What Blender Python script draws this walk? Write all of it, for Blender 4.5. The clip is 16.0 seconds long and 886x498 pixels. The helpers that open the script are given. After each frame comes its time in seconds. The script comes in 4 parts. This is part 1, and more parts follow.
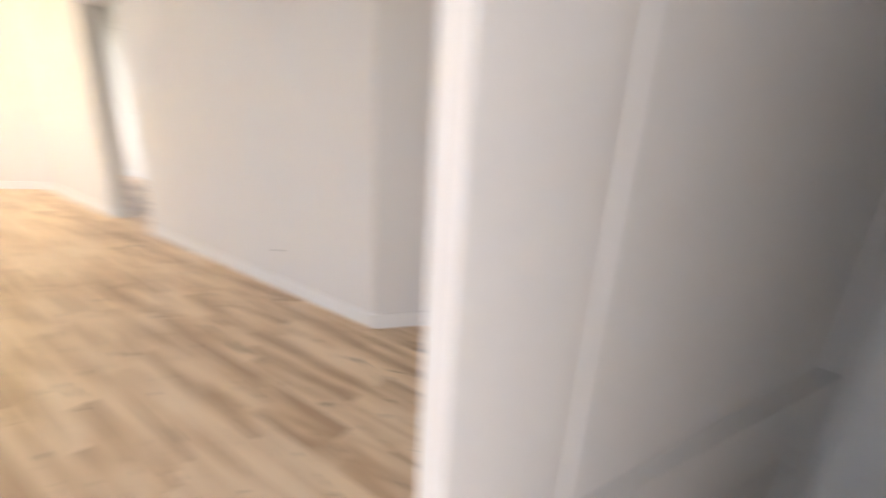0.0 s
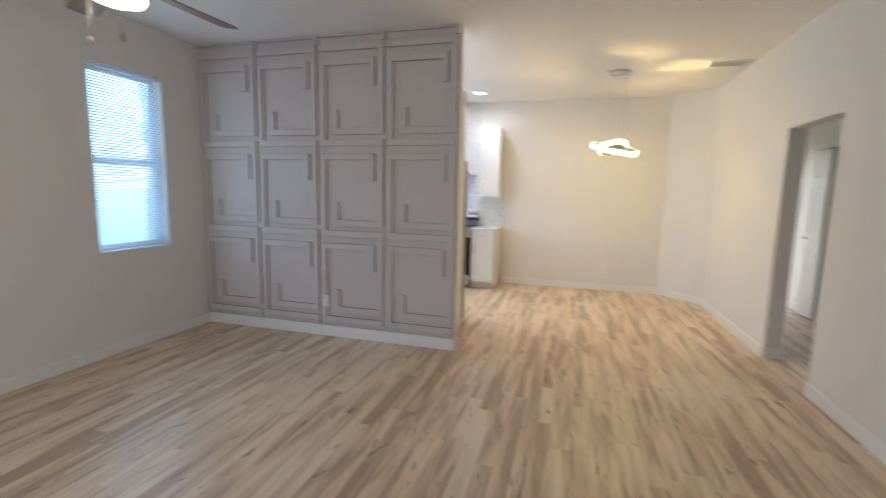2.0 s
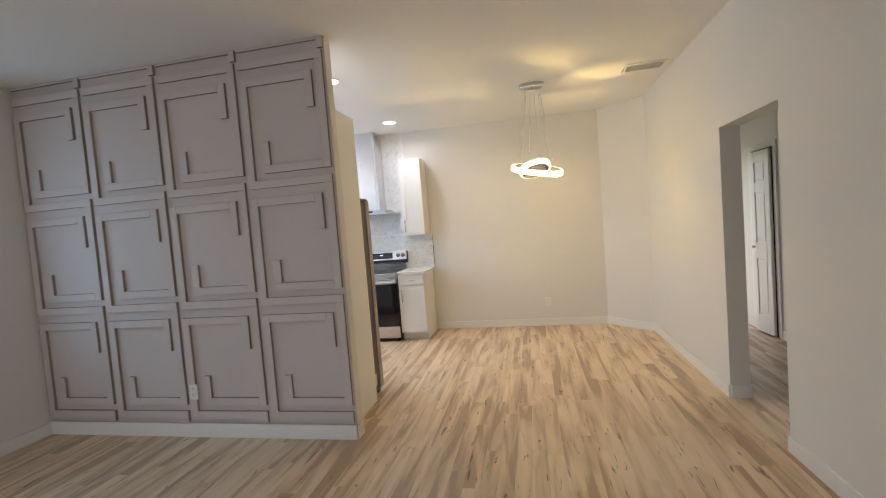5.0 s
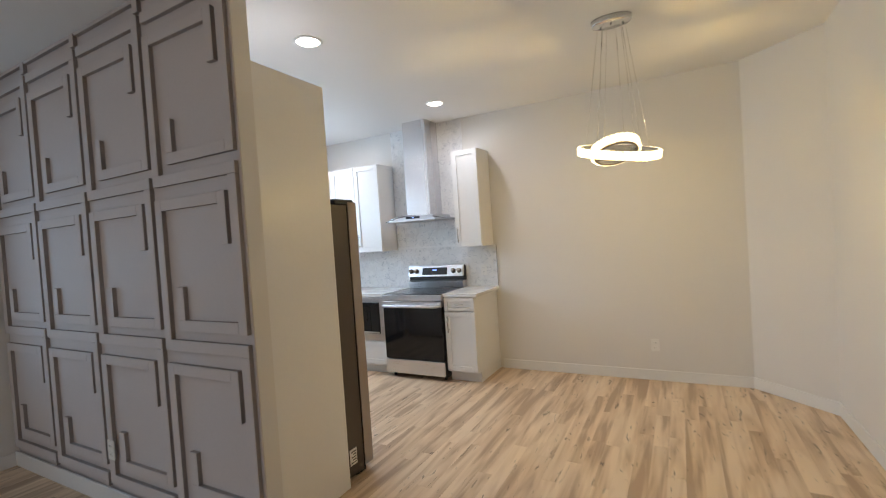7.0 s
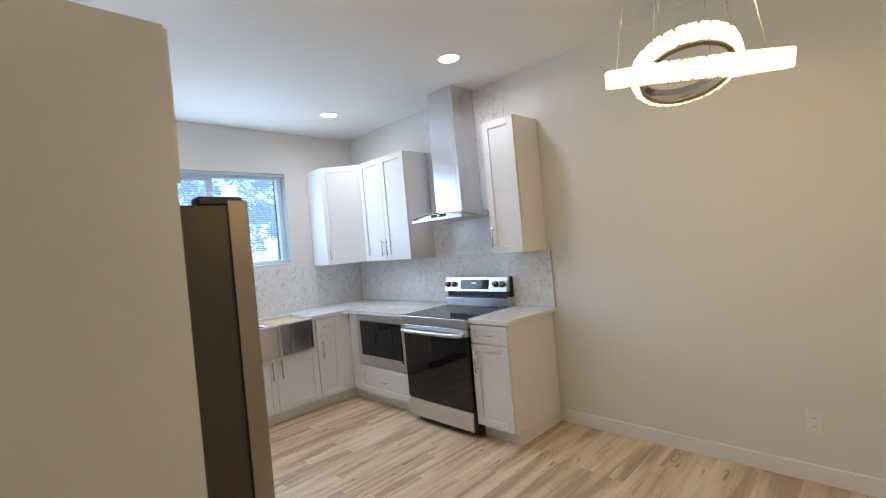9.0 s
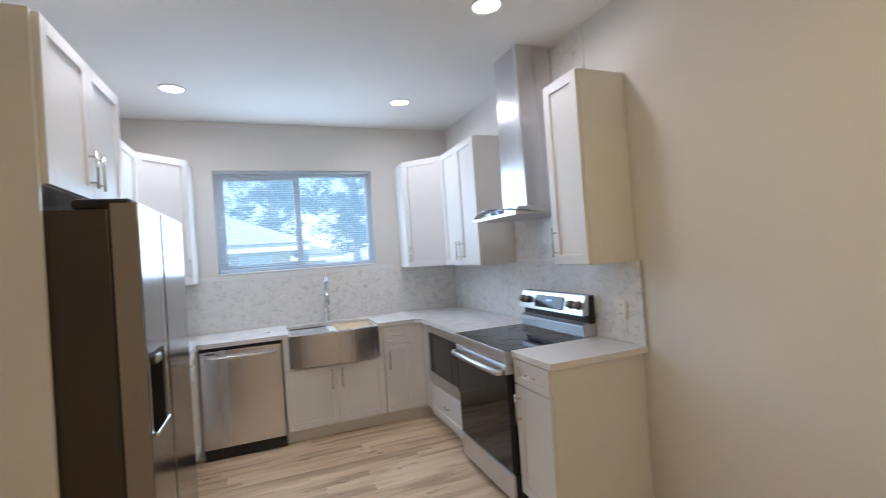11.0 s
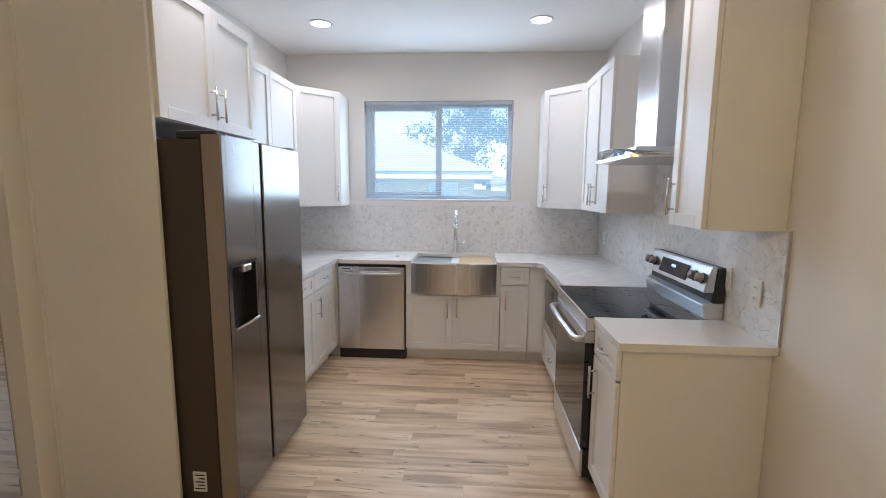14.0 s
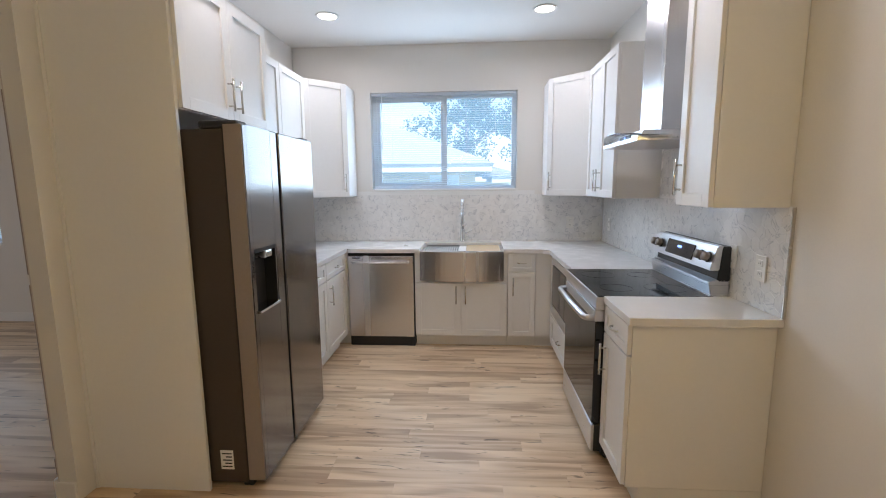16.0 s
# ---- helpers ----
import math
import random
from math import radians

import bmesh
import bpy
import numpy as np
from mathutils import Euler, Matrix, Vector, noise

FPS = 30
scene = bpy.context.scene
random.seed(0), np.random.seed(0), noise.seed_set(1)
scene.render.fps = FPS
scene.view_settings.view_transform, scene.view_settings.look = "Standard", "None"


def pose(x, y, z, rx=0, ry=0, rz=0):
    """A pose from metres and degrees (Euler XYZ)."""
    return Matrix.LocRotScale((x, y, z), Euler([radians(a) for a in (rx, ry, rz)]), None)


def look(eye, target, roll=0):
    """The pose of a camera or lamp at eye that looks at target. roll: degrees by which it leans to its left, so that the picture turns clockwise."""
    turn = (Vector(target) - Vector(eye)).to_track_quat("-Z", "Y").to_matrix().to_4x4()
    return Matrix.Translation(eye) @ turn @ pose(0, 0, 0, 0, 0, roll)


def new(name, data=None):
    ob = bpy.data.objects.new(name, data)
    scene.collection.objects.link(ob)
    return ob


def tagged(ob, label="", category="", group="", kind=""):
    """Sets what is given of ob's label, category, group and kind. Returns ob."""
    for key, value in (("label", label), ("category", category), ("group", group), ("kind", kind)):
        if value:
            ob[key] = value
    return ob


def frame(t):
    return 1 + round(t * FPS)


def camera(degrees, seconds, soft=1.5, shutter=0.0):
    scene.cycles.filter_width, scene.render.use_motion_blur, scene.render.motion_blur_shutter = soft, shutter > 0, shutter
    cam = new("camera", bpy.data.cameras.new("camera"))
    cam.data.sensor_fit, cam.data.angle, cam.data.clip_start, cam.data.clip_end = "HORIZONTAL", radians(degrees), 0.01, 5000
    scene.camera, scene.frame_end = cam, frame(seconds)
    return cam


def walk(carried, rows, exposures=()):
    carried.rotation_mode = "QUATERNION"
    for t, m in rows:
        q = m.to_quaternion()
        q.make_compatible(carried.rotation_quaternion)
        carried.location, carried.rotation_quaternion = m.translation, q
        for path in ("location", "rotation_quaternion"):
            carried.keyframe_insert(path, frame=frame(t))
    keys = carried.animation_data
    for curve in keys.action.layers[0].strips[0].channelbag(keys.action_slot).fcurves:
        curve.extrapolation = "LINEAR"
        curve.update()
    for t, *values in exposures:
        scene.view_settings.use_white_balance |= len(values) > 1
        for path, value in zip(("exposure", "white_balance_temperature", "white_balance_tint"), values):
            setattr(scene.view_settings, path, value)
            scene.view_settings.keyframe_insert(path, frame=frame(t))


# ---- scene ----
cam = camera(89.9, 16.0, soft=1.0, shutter=0.5)
PATH = [
    (0, (0.871, -4.64, 1.395), (2.452, -3.597, 0.751), 3.2),
    (0.2, (0.896, -4.58, 1.401), (1.97, -3.002, 0.803), 0.6),
    (0.5, (0.914, -4.477, 1.393), (1.314, -2.587, 0.878), -0.8),
    (0.8, (0.927, -4.316, 1.395), (1.133, -2.383, 0.923), 0.5),
    (1, (0.931, -4.166, 1.396), (1.042, -2.216, 0.965), 1.1),
    (1.5, (0.916, -3.948, 1.465), (0.787, -1.991, 1.074), 0.8),
    (2, (0.961, -3.814, 1.439), (0.419, -1.906, 1.183), 1.2),
    (2.5, (0.943, -3.743, 1.403), (-0.153, -2.075, 1.28), 0.2),
    (3, (0.904, -3.719, 1.428), (-0.327, -2.144, 1.366), -1.8),
    (3.5, (0.987, -3.72, 1.442), (-0.097, -2.04, 1.384), -3.9),
    (4, (1.147, -3.588, 1.46), (0.496, -1.699, 1.368), -4.3),
    (4.5, (1.232, -3.286, 1.467), (0.783, -1.339, 1.361), -4.3),
    (4.7, (1.25, -3.144, 1.471), (0.876, -1.183, 1.364), -4.5),
    (6.8, (1.775, -1.525, 1.488), (0.886, 0.265, 1.437), -3.8),
    (7, (1.742, -1.37, 1.481), (0.797, 0.391, 1.434), -3.8),
    (7.5, (1.724, -0.949, 1.497), (0.706, 0.772, 1.462), -3.2),
    (8, (1.79, -0.566, 1.479), (0.65, 1.077, 1.465), -3.3),
    (8.2, (1.819, -0.422, 1.492), (0.624, 1.182, 1.474), -3.9),
    (10.3, (1.784, 1.023, 1.488), (0.111, 2.12, 1.486), -4.4),
    (10.5, (1.768, 1.128, 1.498), (0.066, 2.178, 1.5), -4.3),
    (11, (1.785, 1.393, 1.49), (-0.08, 2.116, 1.51), -4.0),
    (11.5, (1.766, 1.635, 1.488), (-0.21, 1.941, 1.506), -3.45),
    (12, (1.659, 1.796, 1.468), (-0.34, 1.867, 1.482), -2.25),
    (12.5, (1.609, 1.898, 1.474), (-0.388, 1.815, 1.44), -1.55),
    (13, (1.651, 2.003, 1.484), (-0.343, 1.909, 1.356), -0.2),
    (13.5, (1.704, 2.072, 1.498), (-0.277, 1.937, 1.262), 0.1),
    (14, (1.726, 2.024, 1.523), (-0.253, 1.891, 1.264), 0.45),
    (14.5, (1.754, 1.976, 1.52), (-0.222, 1.843, 1.244), 0.5),
    (15, (1.788, 1.956, 1.537), (-0.185, 1.82, 1.244), 0.35),
    (15.5, (1.806, 1.954, 1.516), (-0.166, 1.817, 1.221), 0.25),
    (16, (1.807, 1.961, 1.48), (-0.167, 1.827, 1.195), -0.5),
]
walk(cam, [(t, look(eye, target, roll)) for t, eye, target, roll in PATH],
     [(0, 2.8, 6450, 14), (0.5, 2.25, 6300, 10), (1.0, 1.95, 6250, 10), (1.5, 1.85, 6200, 10), (2.5, 1.8, 6050, 10), (3.5, 1.8, 6150, 10), (4.7, 1.65, 6400, 10),
      (7.0, 1.32, 6250, 10), (8.0, 1.24, 6150, 10), (10.5, 1.02, 6050, 11), (11.0, 0.98, 6150, 12), (16.0, 1.05, 6450, 13)])

# ---- sizes of the place ----
H = 2.835                    # ceiling
XL, XR = -2.714, 2.715        # west wall, east wall
YF, YS = 3.255, -4.9          # north wall, front wall
WT = 0.14                    # wall thickness
AWT = 0.17                   # thickness of the panelled wall
AWE = 0.088                  # thickness of its free end
PX = -0.10                   # outer face of the tall panel beside the refrigerator

# ---- world, sun, large lights ----
world = bpy.data.worlds.new("world")
scene.world = world
world.use_nodes = True
wn = world.node_tree.nodes
sky = wn.new("ShaderNodeTexSky")
sky.sky_type = "NISHITA"
sky.sun_disc = False
sky.sun_elevation, sky.sun_rotation = radians(55), radians(100)
wn["Background"].inputs["Strength"].default_value = 0.11
world.node_tree.links.new(sky.outputs["Color"], wn["Background"].inputs["Color"])


def lamp(name, kind, m, watts, color, size=0.1, size_y=None, spread=None):
    data = bpy.data.lights.new(name, kind)
    data.energy, data.color = watts, color
    if kind == "AREA":
        data.size = size
        if size_y:
            data.shape, data.size_y = "RECTANGLE", size_y
        if spread:
            data.spread = radians(spread)
    elif kind == "SUN":
        data.angle = radians(size)
    else:
        data.shadow_soft_size = size
    ob = new(name, data)
    ob.matrix_world = m
    return ob


lamp("sun", "SUN", look((20, 9, 26), (0, 0, 0)), 2.6, (1.0, 0.95, 0.88), 0.5)
DAY, SKY = (0.60, 0.80, 1.0), (0.36, 0.66, 1.0)
lamp("window_light", "AREA", look((XL - 0.006, 1.667, 1.912), (0, 1.667, 1.912)), 9.0, DAY, 1.4, 0.9)
lamp("window_light", "AREA", look((XL - 0.006, -0.795, 1.644), (0, -0.795, 1.644)), 1.2, DAY, 0.62, 1.5)
lamp("window_sky_light", "AREA", look((XL - 0.24, -0.795, 1.644), (0, -0.795, 1.644)), 3.2, SKY, 0.62, 1.5)
lamp("window_light", "AREA", look((XL - 0.006, -3.542, 1.644), (0, -3.542, 1.644)), 1.2, DAY, 0.62, 1.5)
lamp("window_sky_light", "AREA", look((XL - 0.24, -3.542, 1.644), (0, -3.542, 1.644)), 3.2, SKY, 0.62, 1.5)
lamp("window_sky_light", "AREA", look((XL - 0.24, 1.667, 1.912), (0, 1.667, 1.912)), 1.5, SKY, 1.4, 0.9)
# added lamp above the kitchen window, out of sight, brightening blind and frame
lamp("blind_fill_light", "AREA", look((XL - 1.0, 1.667, 3.5), (XL, 1.667, 1.9)), 30.0, SKY, 1.8, 1.0)
# added lamp in the unseen front doorway, brightening panelling and entry walls
lamp("added_doorway_light", "AREA", look((-0.16, YS - 0.08, 1.05), (0.1, 0, 1.2)), 7.3, (1.0, 0.92, 0.90), 0.88, 1.95)
# added lamp at the hall's unseen north end, to brighten the hall
lamp("hall_fill_light", "AREA", look((3.34, 3.255 + 0.07, 1.05), (3.34, 0, 1.2)), 1.7, (1.0, 0.86, 0.72), 0.7, 1.95)
WARM, SOFT = (1.0, 0.69, 0.24), (1.0, 0.95, 0.98)
DOWNLIGHTS = [(-1.925, 0.79), (-1.925, 2.52), (-0.36, 0.86), (-0.36, 2.58)]
for x, y in DOWNLIGHTS:
    lamp("downlight_lamp", "AREA", look((x, y, H - 0.012), (x, y, 0)), 2.3, SOFT, 0.13, None, 165)
for k in range(3):
    a = radians(75 + 120 * k)
    lamp("chandelier_lamp", "POINT", pose(1.41 + 0.246 * math.cos(a), 1.76 + 0.242 * math.sin(a), 1.925 + 0.055 * math.sin(a) - 0.047 * math.cos(a)), 2.8, WARM, 0.002)
# spot lamps added above the rings for the crystals' pools of light on the ceiling
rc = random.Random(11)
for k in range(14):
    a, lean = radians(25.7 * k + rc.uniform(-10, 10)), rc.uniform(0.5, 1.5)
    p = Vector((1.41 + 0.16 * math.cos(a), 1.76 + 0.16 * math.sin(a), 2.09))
    beam = lamp("added_ceiling_spot", "SPOT", look(p, p + Vector((lean * math.cos(a + rc.uniform(-0.9, 0.9)), lean * math.sin(a + rc.uniform(-0.9, 0.9)), 1))), rc.uniform(2.8, 4.2), WARM, 0.02)
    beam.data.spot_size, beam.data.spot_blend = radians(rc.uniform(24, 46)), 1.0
lamp("fan_lamp", "POINT", pose(-1.22, -2.04, 2.28), 0.9, (1.0, 0.85, 0.70), 0.07)


# ---- materials ----
def material(name, color, rough=0.5, metal=0.0, vary=0.04, scale=3.0, grain=60.0, bump=0.05, spec=0.5, stretch=(1, 1, 1), rough_vary=0.08):
    """A paint, plastic, stone or metal with large, faint stains, fine grain and a little relief."""
    m = bpy.data.materials.new(name)
    m.use_nodes = True
    n, l = m.node_tree.nodes, m.node_tree.links
    b = n["Principled BSDF"]
    b.inputs["Metallic"].default_value = metal
    b.inputs["Specular IOR Level"].default_value = spec
    co = n.new("ShaderNodeTexCoord")
    mp = n.new("ShaderNodeMapping")
    mp.inputs["Scale"].default_value = stretch
    l.new(co.outputs["Object"], mp.inputs["Vector"])
    big, fine = n.new("ShaderNodeTexNoise"), n.new("ShaderNodeTexNoise")
    big.inputs["Scale"].default_value, big.inputs["Detail"].default_value = scale, 4
    fine.inputs["Scale"].default_value, fine.inputs["Detail"].default_value = grain, 3
    l.new(mp.outputs["Vector"], big.inputs["Vector"])
    l.new(mp.outputs["Vector"], fine.inputs["Vector"])
    add = n.new("ShaderNodeMath")
    add.operation = "ADD"
    l.new(big.outputs["Fac"], add.inputs[0])
    l.new(fine.outputs["Fac"], add.inputs[1])
    ramp = n.new("ShaderNodeMapRange")
    ramp.inputs["From Min"].default_value, ramp.inputs["From Max"].default_value = 0.6, 1.4
    ramp.inputs["To Min"].default_value, ramp.inputs["To Max"].default_value = 1 - vary, 1 + vary
    l.new(add.outputs[0], ramp.inputs["Value"])
    mul = n.new("ShaderNodeVectorMath")
    mul.operation = "SCALE"
    mul.inputs[0].default_value = color[:3]
    l.new(ramp.outputs[0], mul.inputs["Scale"])
    l.new(mul.outputs[0], b.inputs["Base Color"])
    rr = n.new("ShaderNodeMapRange")
    rr.inputs["From Min"].default_value, rr.inputs["From Max"].default_value = 0.3, 0.7
    rr.inputs["To Min"].default_value, rr.inputs["To Max"].default_value = max(0.02, rough - rough_vary), min(1, rough + rough_vary)
    l.new(big.outputs["Fac"], rr.inputs["Value"])
    l.new(rr.outputs[0], b.inputs["Roughness"])
    if bump:
        bu = n.new("ShaderNodeBump")
        bu.inputs["Strength"].default_value, bu.inputs["Distance"].default_value = bump, 0.004
        l.new(fine.outputs["Fac"], bu.inputs["Height"])
        l.new(bu.outputs["Normal"], b.inputs["Normal"])
    return m


def glow(name, color, strength):
    m = bpy.data.materials.new(name)
    m.use_nodes = True
    b = m.node_tree.nodes["Principled BSDF"]
    b.inputs["Base Color"].default_value = (0.9, 0.9, 0.88, 1)
    b.inputs["Roughness"].default_value = 0.4
    b.inputs["Emission Color"].default_value = (*color, 1)
    b.inputs["Emission Strength"].default_value = strength
    return m


def glass(name, tint=(1, 1, 1), rough=0.0):
    m = bpy.data.materials.new(name)
    m.use_nodes = True
    b = m.node_tree.nodes["Principled BSDF"]
    b.inputs["Base Color"].default_value = (*tint, 1)
    b.inputs["Transmission Weight"].default_value = 1
    b.inputs["Roughness"].default_value = rough
    b.inputs["IOR"].default_value = 1.45
    return m


def plank_wood(name, light, mid, dark, across=1.0, spread=0.055, joined=False):
    """Pale rustic oak vinyl: each board with its own tone, long streaks, dark cracks and knots."""
    m = bpy.data.materials.new(name)
    m.use_nodes = True
    n, l = m.node_tree.nodes, m.node_tree.links
    b = n["Principled BSDF"]
    co, info = n.new("ShaderNodeTexCoord"), n.new("ShaderNodeNewGeometry" if joined else "ShaderNodeObjectInfo")
    own = info.outputs["Random Per Island" if joined else "Random"]
    off = n.new("ShaderNodeVectorMath")
    off.operation = "SCALE"
    off.inputs[0].default_value = (37.0, 91.0, 53.0)
    l.new(own, off.inputs["Scale"])
    add = n.new("ShaderNodeVectorMath")
    l.new(co.outputs["Object"], add.inputs[0])
    l.new(off.outputs[0], add.inputs[1])

    def streak(sx, sy, detail, distort):
        mp, t = n.new("ShaderNodeMapping"), n.new("ShaderNodeTexNoise")
        mp.inputs["Scale"].default_value = (sx * across, sy, 1)
        t.inputs["Scale"].default_value, t.inputs["Detail"].default_value, t.inputs["Distortion"].default_value = 1, detail, distort
        l.new(add.outputs[0], mp.inputs["Vector"])
        l.new(mp.outputs[0], t.inputs["Vector"])
        return t.outputs["Fac"]

    broad, thin, crack, cloud = streak(11, 1.2, 2, 0.6), streak(60, 2.0, 4, 0.4), streak(20, 3.2, 2, 2.2), streak(3, 1.6, 2, 0)
    ramp = n.new("ShaderNodeValToRGB")
    e = ramp.color_ramp.elements
    e[0].position, e[0].color = 0.37, (*dark, 1)
    e[1].position, e[1].color = 0.63, (*light, 1)
    k = e.new(0.49)
    k.color = (*mid, 1)
    mix = n.new("ShaderNodeMath")
    mix.operation = "MULTIPLY_ADD"
    mix.inputs[1].default_value = 0.12
    l.new(thin, mix.inputs[0])
    sub = n.new("ShaderNodeMath")
    sub.operation = "MULTIPLY_ADD"
    sub.inputs[1].default_value = 0.90
    l.new(broad, sub.inputs[0])
    tone = n.new("ShaderNodeMapRange")
    tone.inputs["To Min"].default_value, tone.inputs["To Max"].default_value = 0.01 - spread, 0.01 + spread
    l.new(own, tone.inputs["Value"])
    l.new(tone.outputs[0], sub.inputs[2])
    l.new(sub.outputs[0], mix.inputs[2])
    l.new(mix.outputs[0], ramp.inputs["Fac"])
    cr = n.new("ShaderNodeMapRange")
    cr.inputs["From Min"].default_value, cr.inputs["From Max"].default_value = 0.275, 0.345
    cr.inputs["To Min"].default_value, cr.inputs["To Max"].default_value = 0.36, 1.0
    l.new(crack, cr.inputs["Value"])
    cl = n.new("ShaderNodeMapRange")
    cl.inputs["To Min"].default_value, cl.inputs["To Max"].default_value = 0.88, 1.12
    l.new(cloud, cl.inputs["Value"])
    both = n.new("ShaderNodeMath")
    both.operation = "MULTIPLY"
    l.new(cr.outputs[0], both.inputs[0])
    l.new(cl.outputs[0], both.inputs[1])
    out = n.new("ShaderNodeVectorMath")
    out.operation = "SCALE"
    l.new(ramp.outputs["Color"], out.inputs[0])
    l.new(both.outputs[0], out.inputs["Scale"])
    l.new(out.outputs[0], b.inputs["Base Color"])
    rg = n.new("ShaderNodeMapRange")
    rg.inputs["To Min"].default_value, rg.inputs["To Max"].default_value = 0.48, 0.34
    l.new(thin, rg.inputs["Value"])
    l.new(rg.outputs[0], b.inputs["Roughness"])
    bu = n.new("ShaderNodeBump")
    bu.inputs["Strength"].default_value, bu.inputs["Distance"].default_value = 0.12, 0.002
    l.new(thin, bu.inputs["Height"])
    l.new(bu.outputs["Normal"], b.inputs["Normal"])
    return m


def marble_mat(name, per_piece):
    """White polished marble with grey veins; each piece cut from another spot of the slab."""
    m = bpy.data.materials.new(name)
    m.use_nodes = True
    n, l = m.node_tree.nodes, m.node_tree.links
    b = n["Principled BSDF"]
    co = n.new("ShaderNodeTexCoord")
    rnd = n.new("ShaderNodeNewGeometry" if per_piece == "island" else "ShaderNodeObjectInfo")
    val = rnd.outputs["Random Per Island" if per_piece == "island" else "Random"]
    off = n.new("ShaderNodeVectorMath")
    off.operation = "SCALE"
    off.inputs[0].default_value = (17.0, 23.0, 31.0)
    l.new(val, off.inputs["Scale"])
    add = n.new("ShaderNodeVectorMath")
    l.new(co.outputs["Object"], add.inputs[0])
    l.new(off.outputs[0], add.inputs[1])
    t = n.new("ShaderNodeTexNoise")
    t.inputs["Scale"].default_value, t.inputs["Detail"].default_value, t.inputs["Distortion"].default_value = 5, 4, 1.6
    l.new(add.outputs[0], t.inputs["Vector"])
    ab = n.new("ShaderNodeMath")
    ab.operation = "SUBTRACT"
    ab.inputs[1].default_value = 0.5
    l.new(t.outputs["Fac"], ab.inputs[0])
    a2 = n.new("ShaderNodeMath")
    a2.operation = "ABSOLUTE"
    l.new(ab.outputs[0], a2.inputs[0])
    ramp = n.new("ShaderNodeValToRGB")
    e = ramp.color_ramp.elements
    e[0].position, e[0].color = 0.0, (0.54, 0.55, 0.57, 1)
    e[1].position, e[1].color = 0.022, (0.82, 0.82, 0.815, 1)
    soft = e.new(0.008)
    soft.color = (0.74, 0.745, 0.755, 1)
    l.new(a2.outputs[0], ramp.inputs["Fac"])
    tone = n.new("ShaderNodeMapRange")
    tone.inputs["To Min"].default_value, tone.inputs["To Max"].default_value = 0.96, 1.02
    l.new(val, tone.inputs["Value"])
    sc = n.new("ShaderNodeVectorMath")
    sc.operation = "SCALE"
    l.new(ramp.outputs["Color"], sc.inputs[0])
    cloud, dim, both = n.new("ShaderNodeTexNoise"), n.new("ShaderNodeMapRange"), n.new("ShaderNodeMath")
    cloud.inputs["Scale"].default_value, cloud.inputs["Detail"].default_value, cloud.inputs["Distortion"].default_value = 13, 3, 0.8
    l.new(add.outputs[0], cloud.inputs["Vector"])
    dim.inputs["From Min"].default_value, dim.inputs["From Max"].default_value = 0.36, 0.56
    dim.inputs["To Min"].default_value, dim.inputs["To Max"].default_value = 0.94, 1.0
    l.new(cloud.outputs["Fac"], dim.inputs["Value"])
    both.operation = "MULTIPLY"
    l.new(tone.outputs[0], both.inputs[0])
    l.new(dim.outputs[0], both.inputs[1])
    l.new(both.outputs[0], sc.inputs["Scale"])
    l.new(sc.outputs[0], b.inputs["Base Color"])
    b.inputs["Roughness"].default_value = 0.22
    return m


M_WALL = material("wall_paint", (0.74, 0.72, 0.69), 0.72, vary=0.02, scale=1.2, grain=140, bump=0.10)
M_GREY = material("greige_paint", (0.58, 0.53, 0.515), 0.6, vary=0.03, scale=1.5, grain=90, bump=0.06)
M_EDGE = material("moulding_side", (0.31, 0.27, 0.25), 0.75, vary=0.15, scale=6, grain=120, bump=0.1)
M_CEIL = material("ceiling_paint", (0.80, 0.79, 0.77), 0.85, vary=0.02, scale=1.0, grain=110, bump=0.18)
M_TRIM = material("trim_paint", (0.80, 0.79, 0.77), 0.4, vary=0.02, grain=40, bump=0.02)
M_CAB = material("cabinet_paint", (0.80, 0.795, 0.785), 0.36, vary=0.015, grain=50, bump=0.015)
M_STEEL = material("brushed_steel", (0.70, 0.69, 0.70), 0.26, 1.0, vary=0.012, scale=0.22, grain=9, bump=0.0, stretch=(40, 40, 0.4), rough_vary=0.02)
M_STEELH = material("brushed_steel_across", (0.66, 0.65, 0.66), 0.28, 1.0, vary=0.01, scale=6, grain=20, bump=0.0, stretch=(0.4, 0.4, 40), rough_vary=0.008)
M_FRSTEEL = material("dark_brushed_steel", (0.25, 0.235, 0.225), 0.17, 1.0, vary=0.02, scale=0.6, grain=300, bump=0.0, rough_vary=0.004)
M_DARKST = material("dark_grey_side", (0.075, 0.058, 0.046), 0.42, 0.3, vary=0.05, grain=120, bump=0.08)
M_DOOREDGE = material("grey_door_edge", (0.31, 0.265, 0.24), 0.36, 0.2, vary=0.04, bump=0.0)
M_BLACK = material("black_plastic", (0.018, 0.018, 0.019), 0.4, vary=0.1, bump=0.02)
M_BGLASS = material("black_glass", (0.008, 0.008, 0.009), 0.06, vary=0.1, bump=0.0, rough_vary=0.02)
M_NICKEL = material("satin_nickel", (0.62, 0.60, 0.56), 0.25, 1.0, vary=0.03, grain=90, bump=0.02)
M_CHROME = material("chrome", (0.72, 0.72, 0.72), 0.10, 1.0, vary=0.02, bump=0.0, rough_vary=0.03)
M_QUARTZ = material("white_quartz", (0.80, 0.79, 0.78), 0.16, vary=0.03, scale=9, grain=160, bump=0.0)
M_VINYL = material("white_vinyl", (0.80, 0.81, 0.82), 0.38, vary=0.02, bump=0.01)
